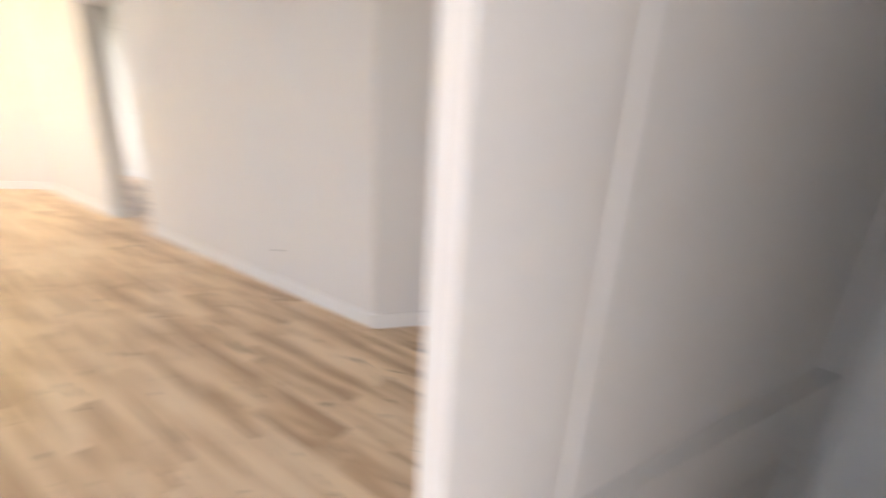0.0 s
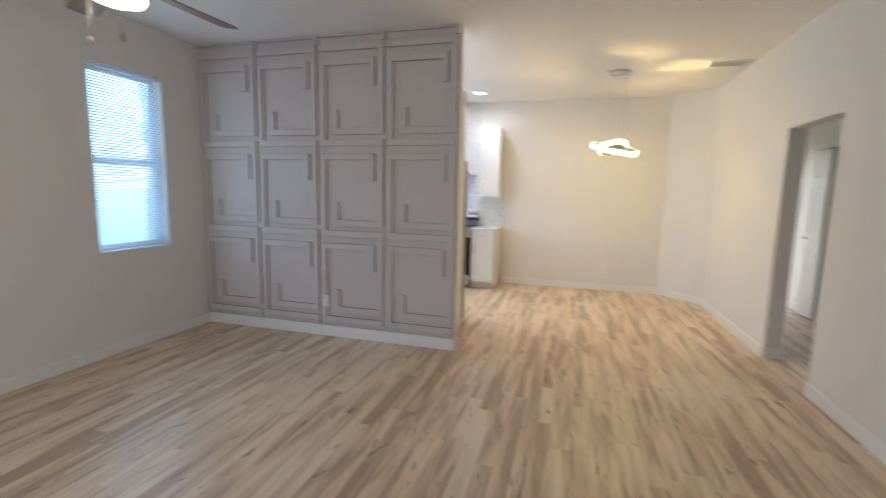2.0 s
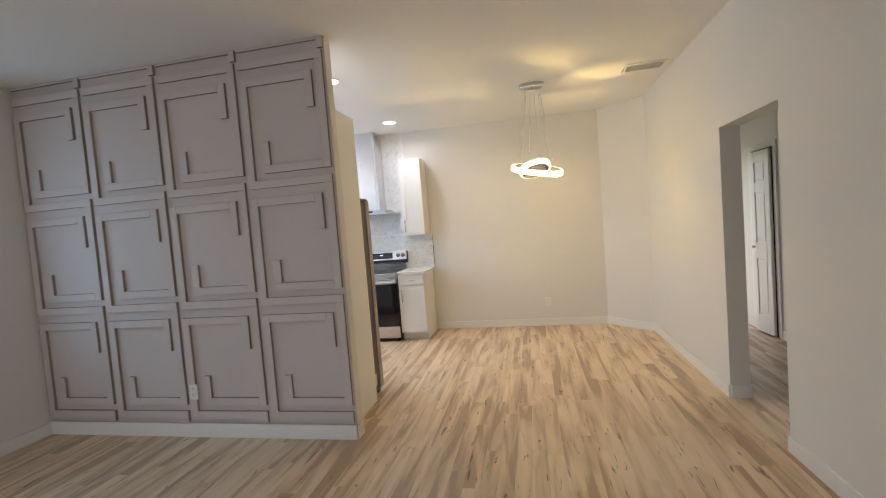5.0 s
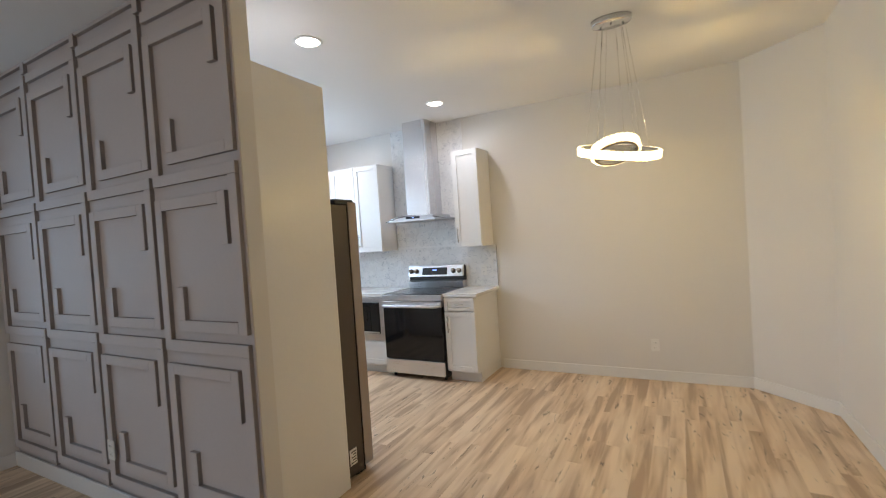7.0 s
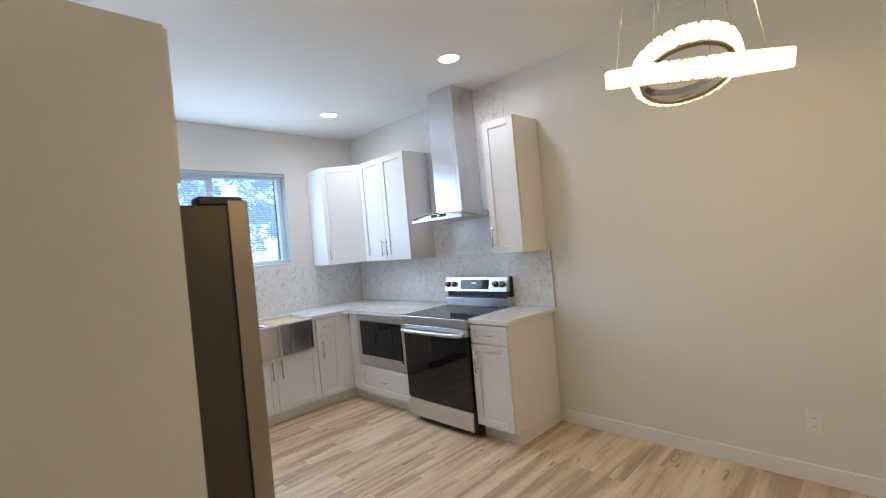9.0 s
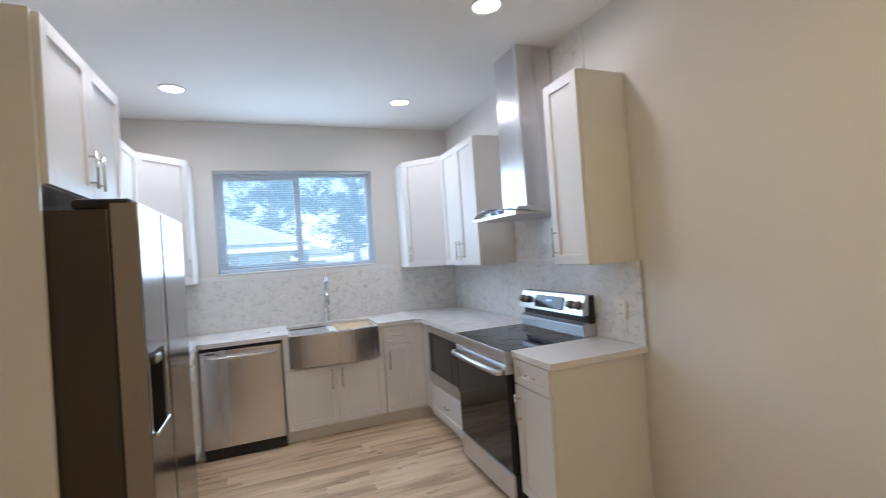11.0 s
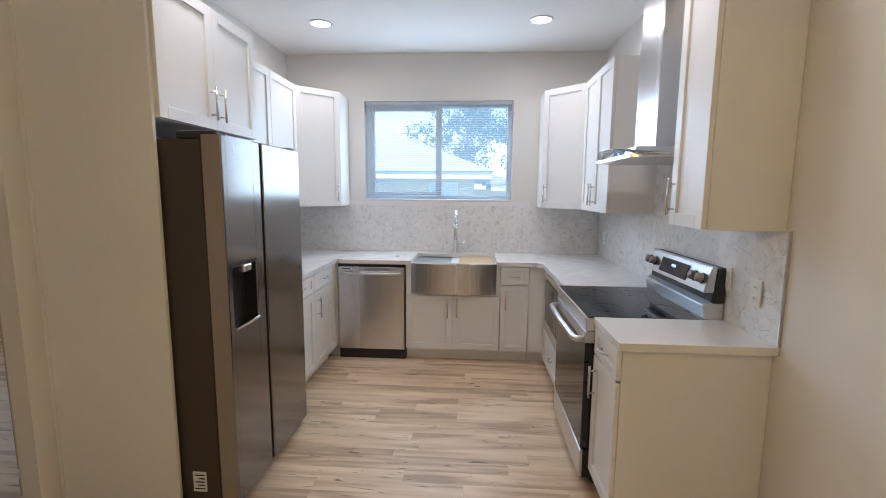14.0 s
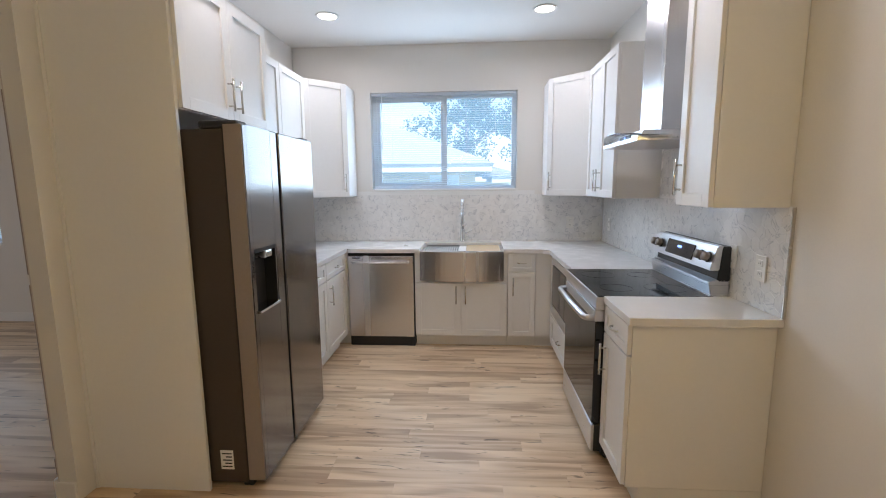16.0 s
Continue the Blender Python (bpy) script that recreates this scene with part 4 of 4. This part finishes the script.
for k in range(21):
    u = k / 20 * 2 - 1
    x, z = u * 0.372, 1.755 - 0.050 * u * u
    yf = -0.50 + 0.09 * u * u
    top.append([bm.verts.new((x, yf, z + 0.003)), bm.verts.new((x, -0.28, z + 0.003))])
    bot.append([bm.verts.new((x, yf, z - 0.003)), bm.verts.new((x, -0.28, z - 0.003))])
for a, b, c, d in zip(top, top[1:], bot, bot[1:]):
    bm.faces.new((a[0], b[0], b[1], a[1])).smooth = True
    bm.faces.new((c[0], c[1], d[1], d[0])).smooth = True
    bm.faces.new((a[0], c[0], d[0], b[0]))
    bm.faces.new((a[1], b[1], d[1], c[1]))
bm.faces.new((top[0][0], top[0][1], bot[0][1], bot[0][0]))
bm.faces.new((top[-1][0], bot[-1][0], bot[-1][1], top[-1][1]))
part("glass_canopy", bm, M_GLASS, hood, "curved clear glass visor")

# ---- ceiling lights and vent ----
for x, y in DOWNLIGHTS:
    t = thing("recessed_light", pose(x, y, H), "round white recessed ceiling light, switched on", "ceiling light", "recessed lights")
    part("trim_ring", lathe(B(), [(0.075, 0.0), (0.092, 0.0), (0.094, -0.004), (0.090, -0.008), (0.078, -0.008), (0.075, -0.004), (0.075, 0.0)], 36), M_PLASTIC, t)
    part("lens", lathe(B(), [(0, -0.003), (0.0755, -0.003), (0.0755, -0.001), (0, -0.001)], 36), M_DOWN, t)
vent = thing("ceiling_vent", pose(2.462, 1.672, H), "white louvred ceiling air vent", "vent")
bm = B()
for a in ((-0.185, -0.115, -0.16, 0.115), (0.16, -0.115, 0.185, 0.115), (-0.16, -0.115, 0.16, -0.09), (-0.16, 0.09, 0.16, 0.115)):
    box(bm, a[0], a[1], -0.010, a[2], a[3], 0, 0.002)
part("frame", bm, M_PLASTIC, vent)
part("backing", box(B(), -0.161, -0.091, -0.002, 0.161, 0.091, 0), M_DARK, vent)
for k in range(10):
    s = part("slat", box(B(), -0.159, -0.008, -0.001, 0.159, 0.008, 0.001), M_PLASTIC, vent)
    s.matrix_basis = pose(0, -0.08 + k * 0.0178, -0.006, rx=35)

# ---- chandelier ----
CHX, CHY, CHZ = 1.41, 1.76, 1.97
ch = thing("chandelier", pose(CHX, CHY, 0), "lit crystal ring chandelier hung on thin steel cables", "chandelier")
bm = B()
prof = [(0.0, 0.0), (0.125, 0.0), (0.125, -0.032), (0.118, -0.038), (0.0, -0.038)]
lathe(bm, prof, 40)
for v in bm.verts:
    v.co.y *= 0.62
    v.co.z += H
part("canopy", bm, M_CHROME, ch, "oval polished chrome ceiling canopy")


def crystal_ring(name, radius, m, squash=1.0, count=44, size=0.028, height=0.045):
    """A chrome band carrying a ring of lit cut-glass blocks."""
    band = B()
    lathe(band, [(radius - 0.004, -height / 2), (radius - 0.004, height / 2), (radius - 0.001, height / 2), (radius - 0.001, -height / 2), (radius - 0.004, -height / 2)], 64)
    ring = part(name, band, M_CHROME, ch)
    ring.matrix_basis = m
    c = B()
    box(c, 0.001, -size / 2, -height / 2, size * 0.75, size / 2, height / 2, 0.006)
    me = mesh_of("crystal", c, M_CRYS)
    rc = random.Random(count)
    for k in range(count):
        o = new("crystal", me)
        o.parent = ring
        a = 2 * math.pi * k / count
        o.matrix_basis = pose(radius * math.cos(a), radius * math.sin(a), 0, rz=math.degrees(a) + rc.uniform(-6, 6), ry=rc.uniform(-5, 5))
    rim = B()
    lathe(rim, [(radius - 0.014, -height / 2 - 0.002), (radius - 0.014, -height / 2 - 0.005), (radius + 0.001, -height / 2 - 0.005), (radius + 0.001, -height / 2 - 0.002), (radius - 0.014, -height / 2 - 0.002)], 64)
    part("rim", rim, M_BRONZE, ring, "dark bronze lower rim")
    return ring


ra = crystal_ring("ring", 0.238, pose(0, 0, CHZ, ry=11, rx=13), count=52, height=0.055)
rb = crystal_ring("ring", 0.138, pose(-0.02, 0.0, CHZ + 0.015, rx=-19, ry=-12), count=30, height=0.055)
for k in range(4):
    a = radians(40 + 90 * k)
    top = (0.10 * math.cos(a), 0.055 * math.sin(a), H - 0.03)
    part("cable", tube(B(), [top, (0.234 * math.cos(a), 0.237 * math.sin(a) * 0.975, CHZ + 0.02 + 0.053 * math.sin(a) - 0.045 * math.cos(a))], 0.0012, 5), M_NICKEL, ch)
    part("cable", tube(B(), [(0.06 * math.cos(a + 0.5), 0.035 * math.sin(a + 0.5), H - 0.03), (0.137 * math.cos(a + 0.5) - 0.02, 0.13 * math.sin(a + 0.5), CHZ + 0.025 - 0.047 * math.sin(a + 0.5) + 0.02 * math.cos(a + 0.5))], 0.0012, 5), M_NICKEL, ch)

for sx in (-0.07, 0.0, 0.07):
    part("bolt", lathe(B(), [(0, H - 0.039), (0.006, H - 0.039), (0.0055, H - 0.0465), (0, H - 0.047)], 10, (sx, 0.02 * (1 if sx else -1))), M_DARK, ch)

# ---- ceiling fan ----
fan = thing("ceiling_fan", pose(-1.22, -2.04, 0), "bronze ceiling fan with five grey-brown blades and lit glass", "ceiling fan")
part("canopy", lathe(B(), [(0, H), (0.075, H), (0.075, H - 0.02), (0.045, H - 0.065), (0.018, H - 0.075), (0, H - 0.075)], 32), M_CHROME, fan, "polished ceiling canopy")
part("downrod", lathe(B(), [(0.0125, H - 0.06), (0.0125, 2.50)], 16), M_DARK, fan)
part("motor_housing", lathe(B(), [(0, 2.53), (0.022, 2.53), (0.03, 2.50), (0.075, 2.495), (0.118, 2.465), (0.125, 2.44), (0.125, 2.415), (0.112, 2.405), (0, 2.405)], 40), M_BRONZE, fan)
part("light_collar", lathe(B(), [(0.09, 2.405), (0.122, 2.40), (0.126, 2.365), (0.12, 2.36), (0.09, 2.36)], 40), M_BRONZE, fan)
fg = part("light_bowl", lathe(B(), [(0.118, 2.362), (0.119, 2.345), (0.105, 2.325), (0.07, 2.312), (0.0, 2.308)], 40), M_FANG, fan, "frosted glass light bowl, switched on")
fg.visible_shadow = False
bl = B()
prof = [(0.15, -0.042), (0.21, -0.056), (0.62, -0.070), (0.685, -0.066), (0.70, -0.05), (0.70, 0.05), (0.685, 0.066), (0.62, 0.070), (0.21, 0.056), (0.15, 0.042)]
prism(bl, prof, -0.004, 0.004, 0.002)
for v in bl.verts:
    v.co = Vector((v.co.y, v.co.x, v.co.z))
blade_me = mesh_of("blade", bl, M_BLADE)
ir = B()
box(ir, -0.02, 0.10, -0.006, 0.02, 0.19, -0.0005, 0.002)
box(ir, -0.035, 0.16, -0.010, 0.035, 0.215, -0.0045, 0.002)
iron_me = mesh_of("blade_iron", ir, M_BRONZE)
for k in range(5):
    o = new("blade", blade_me)
    o.parent = fan
    o.matrix_basis = pose(0, 0, 2.435, rz=72 * k - 5) @ pose(0, 0, 0, ry=11)
    q = new("blade_iron", iron_me)
    q.parent = o
for sx in (-0.10, 0.10):
    pc = part("pull_chain", tube(B(), [(sx, -0.07, 2.37), (sx * 1.02, -0.072, 2.15)], 0.0016, 6), M_CHROME, fan)
    part("chain_fob", lathe(B(), [(0, 2.152), (0.005, 2.148), (0.007, 2.12), (0.004, 2.11), (0, 2.109)], 12, (sx * 1.02, -0.072)), M_BRONZE, pc)


# ---- doors ----
def panel_door(bm, w, h, th, cols, rows, stile=0.11, rail=0.11):
    """A moulded panel door: slab with sunk fields and raised, bevelled panels on both faces; local x 0..w, y 0..th."""
    box(bm, 0, 0.008, 0, w, th - 0.008, h)
    cw = (w - stile * (cols + 1)) / cols
    for face in (0, 1):
        y0, y1 = (0, 0.0085) if face == 0 else (th - 0.0085, th)
        for c in range(cols + 1):
            x = c * (cw + stile)
            box(bm, x, y0, 0, x + stile, y1, h, 0.002)
        zs = [0] + [v for r in rows for v in r] + [h]
        for a, b in zip(zs[::2], zs[1::2]):
            for c in range(cols):
                x = stile + c * (cw + stile)
                box(bm, x, y0, a, x + cw, y1, b, 0.002)
        for lo, hi in rows:
            for c in range(cols):
                x = stile + c * (cw + stile)
                yy = (0.003, 0.0085) if face == 0 else (th - 0.0085, th - 0.003)
                box(bm, x + 0.025, yy[0], lo + 0.025, x + cw - 0.025, yy[1], hi - 0.025, 0.004)
    return bm


entry = tagged(thing("door_1", Matrix.Translation((1.94, -4.859, 0.012)) @ pose(0, 0, 0, rz=180 - 26), "white panelled door standing ajar by the entry", "door"), kind="structure")
leaf = part("leaf", panel_door(B(), 0.91, 2.03, 0.044, 1, [(0.25, 0.80), (0.97, 1.90)], 0.125), M_TRIM, entry)
part("latch_plate", box(B(), 0.9095, 0.010, 0.86, 0.9115, 0.034, 0.94), M_NICKEL, leaf)
for s in (-1, 1):
    y = 0 if s < 0 else 0.044
    k = part("door_knob", lathe(B(), [(0, 0), (0.03, 0), (0.03, 0.006), (0.012, 0.012), (0.012, 0.035), (0.027, 0.045), (0.03, 0.058), (0.022, 0.068), (0, 0.07)], 24), M_NICKEL, leaf)
    k.matrix_basis = pose(0.85, y, 0.90, rx=90 if s < 0 else -90)
for nm, a in (("door_frame_jamb", (FD[0] - 0.0, FD[0] + 0.018)), ("door_frame_jamb", (FD[1] - 0.018, FD[1]))):
    structure(nm, box(B(), a[0], YS - WT, 0, a[1], YS + 0.012, 2.06, 0.002), M_TRIM, "white painted door jamb")
for a in ((FO[0] - 0.07, 0, FO[0], 2.06), (FO[1], 0, FO[1] + 0.07, 2.06), (FO[0] - 0.07, 2.06, FO[1] + 0.07, 2.13), (FD[0] - 0.07, 0, FD[0], 2.06), (FD[1], 0, FD[1] + 0.07, 2.06), (FD[0] - 0.07, 2.06, FD[1] + 0.07, 2.13)):
    structure("trim", box(B(), a[0], YS, a[1], a[2], YS + 0.016, a[3], 0.004), M_TRIM, "white painted door casing")

# hall closet with a bifold door
y0, y1 = 2.335, 2.775
bif = tagged(thing("door_2", pose(HX - 0.03, y0, 0.02), "white six-panel bifold closet door, slightly open", "door"), kind="structure")
lf = part("leaf", panel_door(B(), 0.335, 2.0, 0.03, 1, [(0.20, 0.82), (1.0, 1.55), (1.66, 1.88)], 0.07), M_TRIM, bif)
lf.matrix_basis = pose(0.006, 0.012, 0, rz=94)
part("knob", lathe(B(), [(0, 0), (0.012, 0), (0.010, 0.012), (0.017, 0.02), (0.015, 0.03), (0, 0.032)], 16), M_PLASTIC, lf).matrix_basis = pose(0.30, 0.03, 0.95, rx=-90)
lg = part("leaf", panel_door(B(), 0.085, 2.0, 0.02, 1, [(0.20, 0.82), (1.0, 1.55), (1.66, 1.88)], 0.022), M_TRIM, bif)
lg.matrix_basis = pose(-0.012, 0.349, 0, rz=72)
for a in ((y0 - 0.06, 0, y0, 2.04), (y1 + 0.02, 0, y1 + 0.08, 2.04), (y0 - 0.06, 2.04, y1 + 0.08, 2.10)):
    structure("trim", box(B(), HX - 0.018, a[0], a[1], HX, a[2], a[3], 0.004), M_TRIM, "white painted closet casing")
# thin black sheet on the solid wall stands in for the closet's darkness
structure("closet_dark_sheet", box(B(), HX - 0.004, y0, 0, HX - 0.001, y1 + 0.02, 2.04), M_BLACK, "flat black sheet in place of the dark closet behind the bifold door")

# wall anchor and door stop
tagged(new("wall_bumper", mesh_of("wall_bumper", box(B(), XR - 0.004, -2.03, 0.296, XR - 0.0003, -1.995, 0.308, 0.001), M_DARK)), "small dark scuffed anchor on the cream wall", "wall anchor")
stop = thing("door_stop", pose(2.98, -3.165, 0.055, rz=42.4), "small dark door stop screwed to the baseboard", "door stop")
part("spring", tube(B(), [(0, 0, 0), (0, -0.06, 0)], 0.006, 10), M_DARK, stop)
part("tip", tube(B(), [(0, -0.055, 0), (0, -0.075, 0)], 0.010, 12), M_PLASTIC, stop)

# ---- outlets and switches over the counter ----
outlet(pose(-0.225, YF - 0.0125, 1.10), "white plastic outlet on marble tile beside the range")
outlet(pose(-0.447, YF - 0.0125, 1.12), "white plastic outlet on marble tile behind the range")
outlet(pose(-2.45, YF - 0.0125, 1.10), "white plastic outlet on marble tile in the corner")
outlet(pose(XL + 0.0125, 2.93, 1.10, rz=90), "white plastic outlet on marble tile near the corner")

# ---- outdoors beyond the kitchen window ----
house = thing("neighbour_house", pose(-15.0, -1.55, -0.45), "yellow stucco house with grey shingle roof and white fascia", "house")
part("wall", box(B(), -9, -16.0, 0, 0, 3.6, 2.45), M_YELLOW, house)
part("fascia", box(B(), -9.7, -16.7, 2.40, 0.62, 4.2, 2.68, 0.01), M_TRIM, house)
bm = B()
v = [bm.verts.new(p) for p in [(-9.8, -16.8, 2.685), (0.72, -16.8, 2.685), (0.72, 4.3, 2.685), (-9.8, 4.3, 2.685), (-4.5, -11.5, 5.0), (-4.5, -1.0, 5.0)]]
for q in ((0, 1, 4), (1, 2, 5, 4), (2, 3, 5), (3, 0, 4, 5), (3, 2, 1, 0)):
    bm.faces.new([v[i] for i in q])
part("roof", bm, M_SHINGLE, house)
hw = part("window", box(B(), -0.005, 1.9, 1.2, 0.05, 3.0, 2.3, 0.01), M_VINYL, house)
part("pane", box(B(), 0.045, 1.98, 1.28, 0.056, 2.92, 2.22), M_SLAT, hw)
part("side_wing", box(B(), -6.5, 3.6, 0, -0.8, 4.9, 2.05), M_YELLOW, house)
part("wing_fascia", box(B(), -7.0, 4.22, 2.0, -0.1, 5.5, 2.24, 0.01), M_TRIM, house)
part("wing_roof", side_prism(B(), [(4.0, 2.245), (5.6, 2.245), (4.0, 2.66)], -7.0, 0.0), M_SHINGLE, house)


def tree(x, y, h, r, seed, label):
    """A broadleaf tree: tapered trunk, limbs and a crown of many small leaf clumps with gaps."""
    rnd = random.Random(seed)
    t = thing("tree", pose(x, y, -0.35), label, "tree", "trees behind the house")
    bm = B()
    tube(bm, [(0, 0, 0), (0.1, 0.05, h * 0.25), (0, 0.1, h * 0.5), (0.1, 0, h * 0.85)], [0.28, 0.2, 0.14, 0.04], 10)
    for k in range(9):
        a, z = rnd.uniform(0, 6.28), h * rnd.uniform(0.3, 0.7)
        e = Vector((math.cos(a), math.sin(a), 0.6)) * r * rnd.uniform(0.5, 0.9)
        tube(bm, [(0.03, 0.05, z), (e.x * 0.5, e.y * 0.5, z + e.z * 0.45), (e.x, e.y, z + e.z)], [0.09, 0.06, 0.02], 6)
    part("trunk", bm, M_BARK, t)
    clumps = [(Vector((rnd.gauss(0, 0.45) * r, rnd.gauss(0, 0.45) * r, h * rnd.uniform(0.32, 0.98))), rnd.uniform(0.10, 0.24) * r) for _ in range(70)]
    verts, faces = [], []
    for c, cr in clumps:
        for _ in range(95):
            d = Vector((rnd.gauss(0, 1), rnd.gauss(0, 1), rnd.gauss(0, 0.8))).normalized() * cr * rnd.uniform(0.5, 1.0)
            p, s = c + d, rnd.uniform(0.07, 0.15)
            u = Vector((rnd.gauss(0, 1), rnd.gauss(0, 1), rnd.gauss(0, 1))).normalized()
            w = u.orthogonal().normalized()
            i = len(verts)
            verts += [p - u * s, p + w * s * 0.5, p + u * s, p - w * s * 0.5]
            faces.append((i, i + 1, i + 2, i + 3))
    me = bpy.data.meshes.new("crown")
    me.from_pydata([tuple(q) for q in verts], [], faces)
    me.materials.append(M_LEAF)
    o = new("crown", me)
    o.parent = t
    return t


tree(-27.0, 1.5, 8.6, 4.0, 1, "tall leafy oak with a broad dark green crown")
tree(-23.0, 5.8, 7.6, 3.6, 2, "leafy oak beside the yellow house")
tree(-20.5, 10.5, 8.2, 3.8, 3, "leafy oak with an uneven crown")
tree(-25.0, 15.0, 9.0, 4.0, 5, "leafy oak at the end of the row")
tree(-9.0, -3.4, 6.5, 2.6, 4, "leafy tree outside the living room window")

# ---- marble hexagon tiles behind the counters ----
HEXW = 0.066                        # across the flats
HR = HEXW / math.sqrt(3)


def hex_faces(r, th, bev=0.0004):
    """Corners and faces of one tile in the local xz plane, facing -y, with an eased rim."""
    vs, fs = [], []
    for rr, y in ((r, 0.0), (r, -th + bev), (r - bev, -th)):
        vs += [(rr * math.sin(math.pi / 3 * k), y, rr * math.cos(math.pi / 3 * k)) for k in range(6)]
    for ring in (0, 6):
        for k in range(6):
            a, b = ring + k, ring + (k + 1) % 6
            fs.append((a, b, b + 6, a + 6))
    fs.append((12, 13, 14, 15, 16, 17))
    return vs, fs


TILE_V, TILE_F = hex_faces(HR - 0.0006, 0.0010)
tile_me = bpy.data.meshes.new("tile")
tile_me.from_pydata(TILE_V, [], TILE_F)
tile_me.materials.append(M_TILE)


def splash(name, m, areas, near, label):
    """A tiled field: a grout bed, loose tiles inside the stretch near=(x0, x1), the rest joined. Local x along the wall, z up."""
    ob = tagged(new(name, mesh_of(name, wall_bed(areas), M_GROUT)), label, kind="structure")
    ob.matrix_world = m
    far_v, far_f, count = [], [], 0
    x0, x1 = min(a[0] for a in areas), max(a[2] for a in areas)
    z0, z1 = min(a[1] for a in areas), max(a[3] for a in areas)
    row, z = 0, z0
    while z < z1 + HR:
        x = x0 + (HEXW / 2 if row % 2 else 0)
        while x < x1 + HEXW / 2:
            for ax0, az0, ax1, az1 in areas:
                if ax0 <= x <= ax1 and az0 <= z <= az1:
                    clip = x - HEXW / 2 < ax0 or x + HEXW / 2 > ax1 or z - HR < az0 or z + HR > az1
                    if not clip and near[0] <= x <= near[1] and z < 1.5 and count < 300:
                        o = new("tile", tile_me)
                        o.parent, o.location = ob, (x, -0.0065, z)
                        count += 1
                    else:
                        i = len(far_v)
                        far_v += [(min(max(x + vx, ax0), ax1), -0.0065 + vy, min(max(z + vz, az0), az1)) for vx, vy, vz in TILE_V]
                        far_f += [tuple(i + k for k in f) for f in TILE_F]
                    break
            x += HEXW
        z += HR * 1.5
        row += 1
    me = bpy.data.meshes.new("tiles")
    me.from_pydata(far_v, [], far_f)
    me.materials.append(M_TILES)
    rest = tagged(new("tiles", me), kind="stuff")
    rest.parent = ob
    return ob


def wall_bed(areas):
    bm = B()
    for x0, z0, x1, z1 in areas:
        box(bm, x0, -0.007, z0, x1, 0, z1)
    return bm


zt = CZ1 + 0.001
splash("backsplash_north", pose(0, YF - 0.0005, 0), [(XL + 0.012, zt, EX + 0.03, UB + 0.005), (-1.374, UB + 0.0055, -0.402, H - 0.003)], (-1.45, -0.05), "white grey-veined marble hexagon tile backsplash")
splash("backsplash_west", pose(XL + 0.0005, 0, 0, rz=90), [(AWT + 0.012, zt, YF - 0.012, UB + 0.005), (KW[0] - 0.18, UB + 0.0055, KW[1] + 0.18, KW[2] - 0.014)], (0.9, 2.6), "white grey-veined marble hexagon tile backsplash")
splash("backsplash_south", pose(-1.12, AWT + 0.0005, 0, rz=180), [(0.0, zt, -1.12 - XL - 0.012, UB + 0.005)], (9, 9), "white grey-veined marble hexagon tile backsplash")
structure("tile_edge_trim", box(B(), EX + 0.0302, YF - 0.014, zt, EX + 0.0345, YF, UB + 0.003), M_NICKEL, "slim metal edge trim of the tile")

# ---- plank floor ----
floor_ob = bpy.data.objects["floor"]
PLW = 0.0965
plank_cache = {}
far_planks = [[], []]
rnd = random.Random(7)
x = XL - 0.02
n_planks = 0
while x < HX + 0.02:
    y = YS - 0.05 - rnd.random()
    while y < YF + 0.02:
        PLL = rnd.choice((0.54, 0.78, 1.02, 1.22, 1.54))
        a, b = max(y, YS - 0.02), min(y + PLL, YF + 0.02)
        length = round(b - a, 2)
        if length > 0.03:
            in_room = -0.35 < x < XR - 0.35
            if in_room and n_planks < 300:
                if length not in plank_cache:
                    bm = box(B(), -PLW / 2 + 0.0001, -length / 2 + 0.0001, -0.012, PLW / 2 - 0.0001, length / 2 - 0.0001, 0.0)
                    top_edges = [e for e in bm.edges if all(v.co.z > -0.001 for v in e.verts)]
                    bmesh.ops.bevel(bm, geom=top_edges, offset=0.0004, segments=1, affect="EDGES")
                    plank_cache[length] = mesh_of("plank", bm, M_PLANK)
                o = new("plank", plank_cache[length])
                o.parent = floor_ob
                o.location = (x + PLW / 2, a + length / 2, 0.0)
                n_planks += 1
            else:
                i = len(far_planks[0])
                far_planks[0] += [(u, v, 0.0) for u, v in ((x + 0.0002, a + 0.0002), (x + PLW - 0.0002, a + 0.0002), (x + PLW - 0.0002, b - 0.0002), (x + 0.0002, b - 0.0002))]
                far_planks[1].append((i, i + 1, i + 2, i + 3))
        y += PLL
    x += PLW
if far_planks[0]:
    me = bpy.data.meshes.new("planks")
    me.from_pydata(far_planks[0], [], far_planks[1])
    me.materials.append(M_PLANKS)
    rest = tagged(new("planks", me), kind="stuff")
    rest.parent = floor_ob
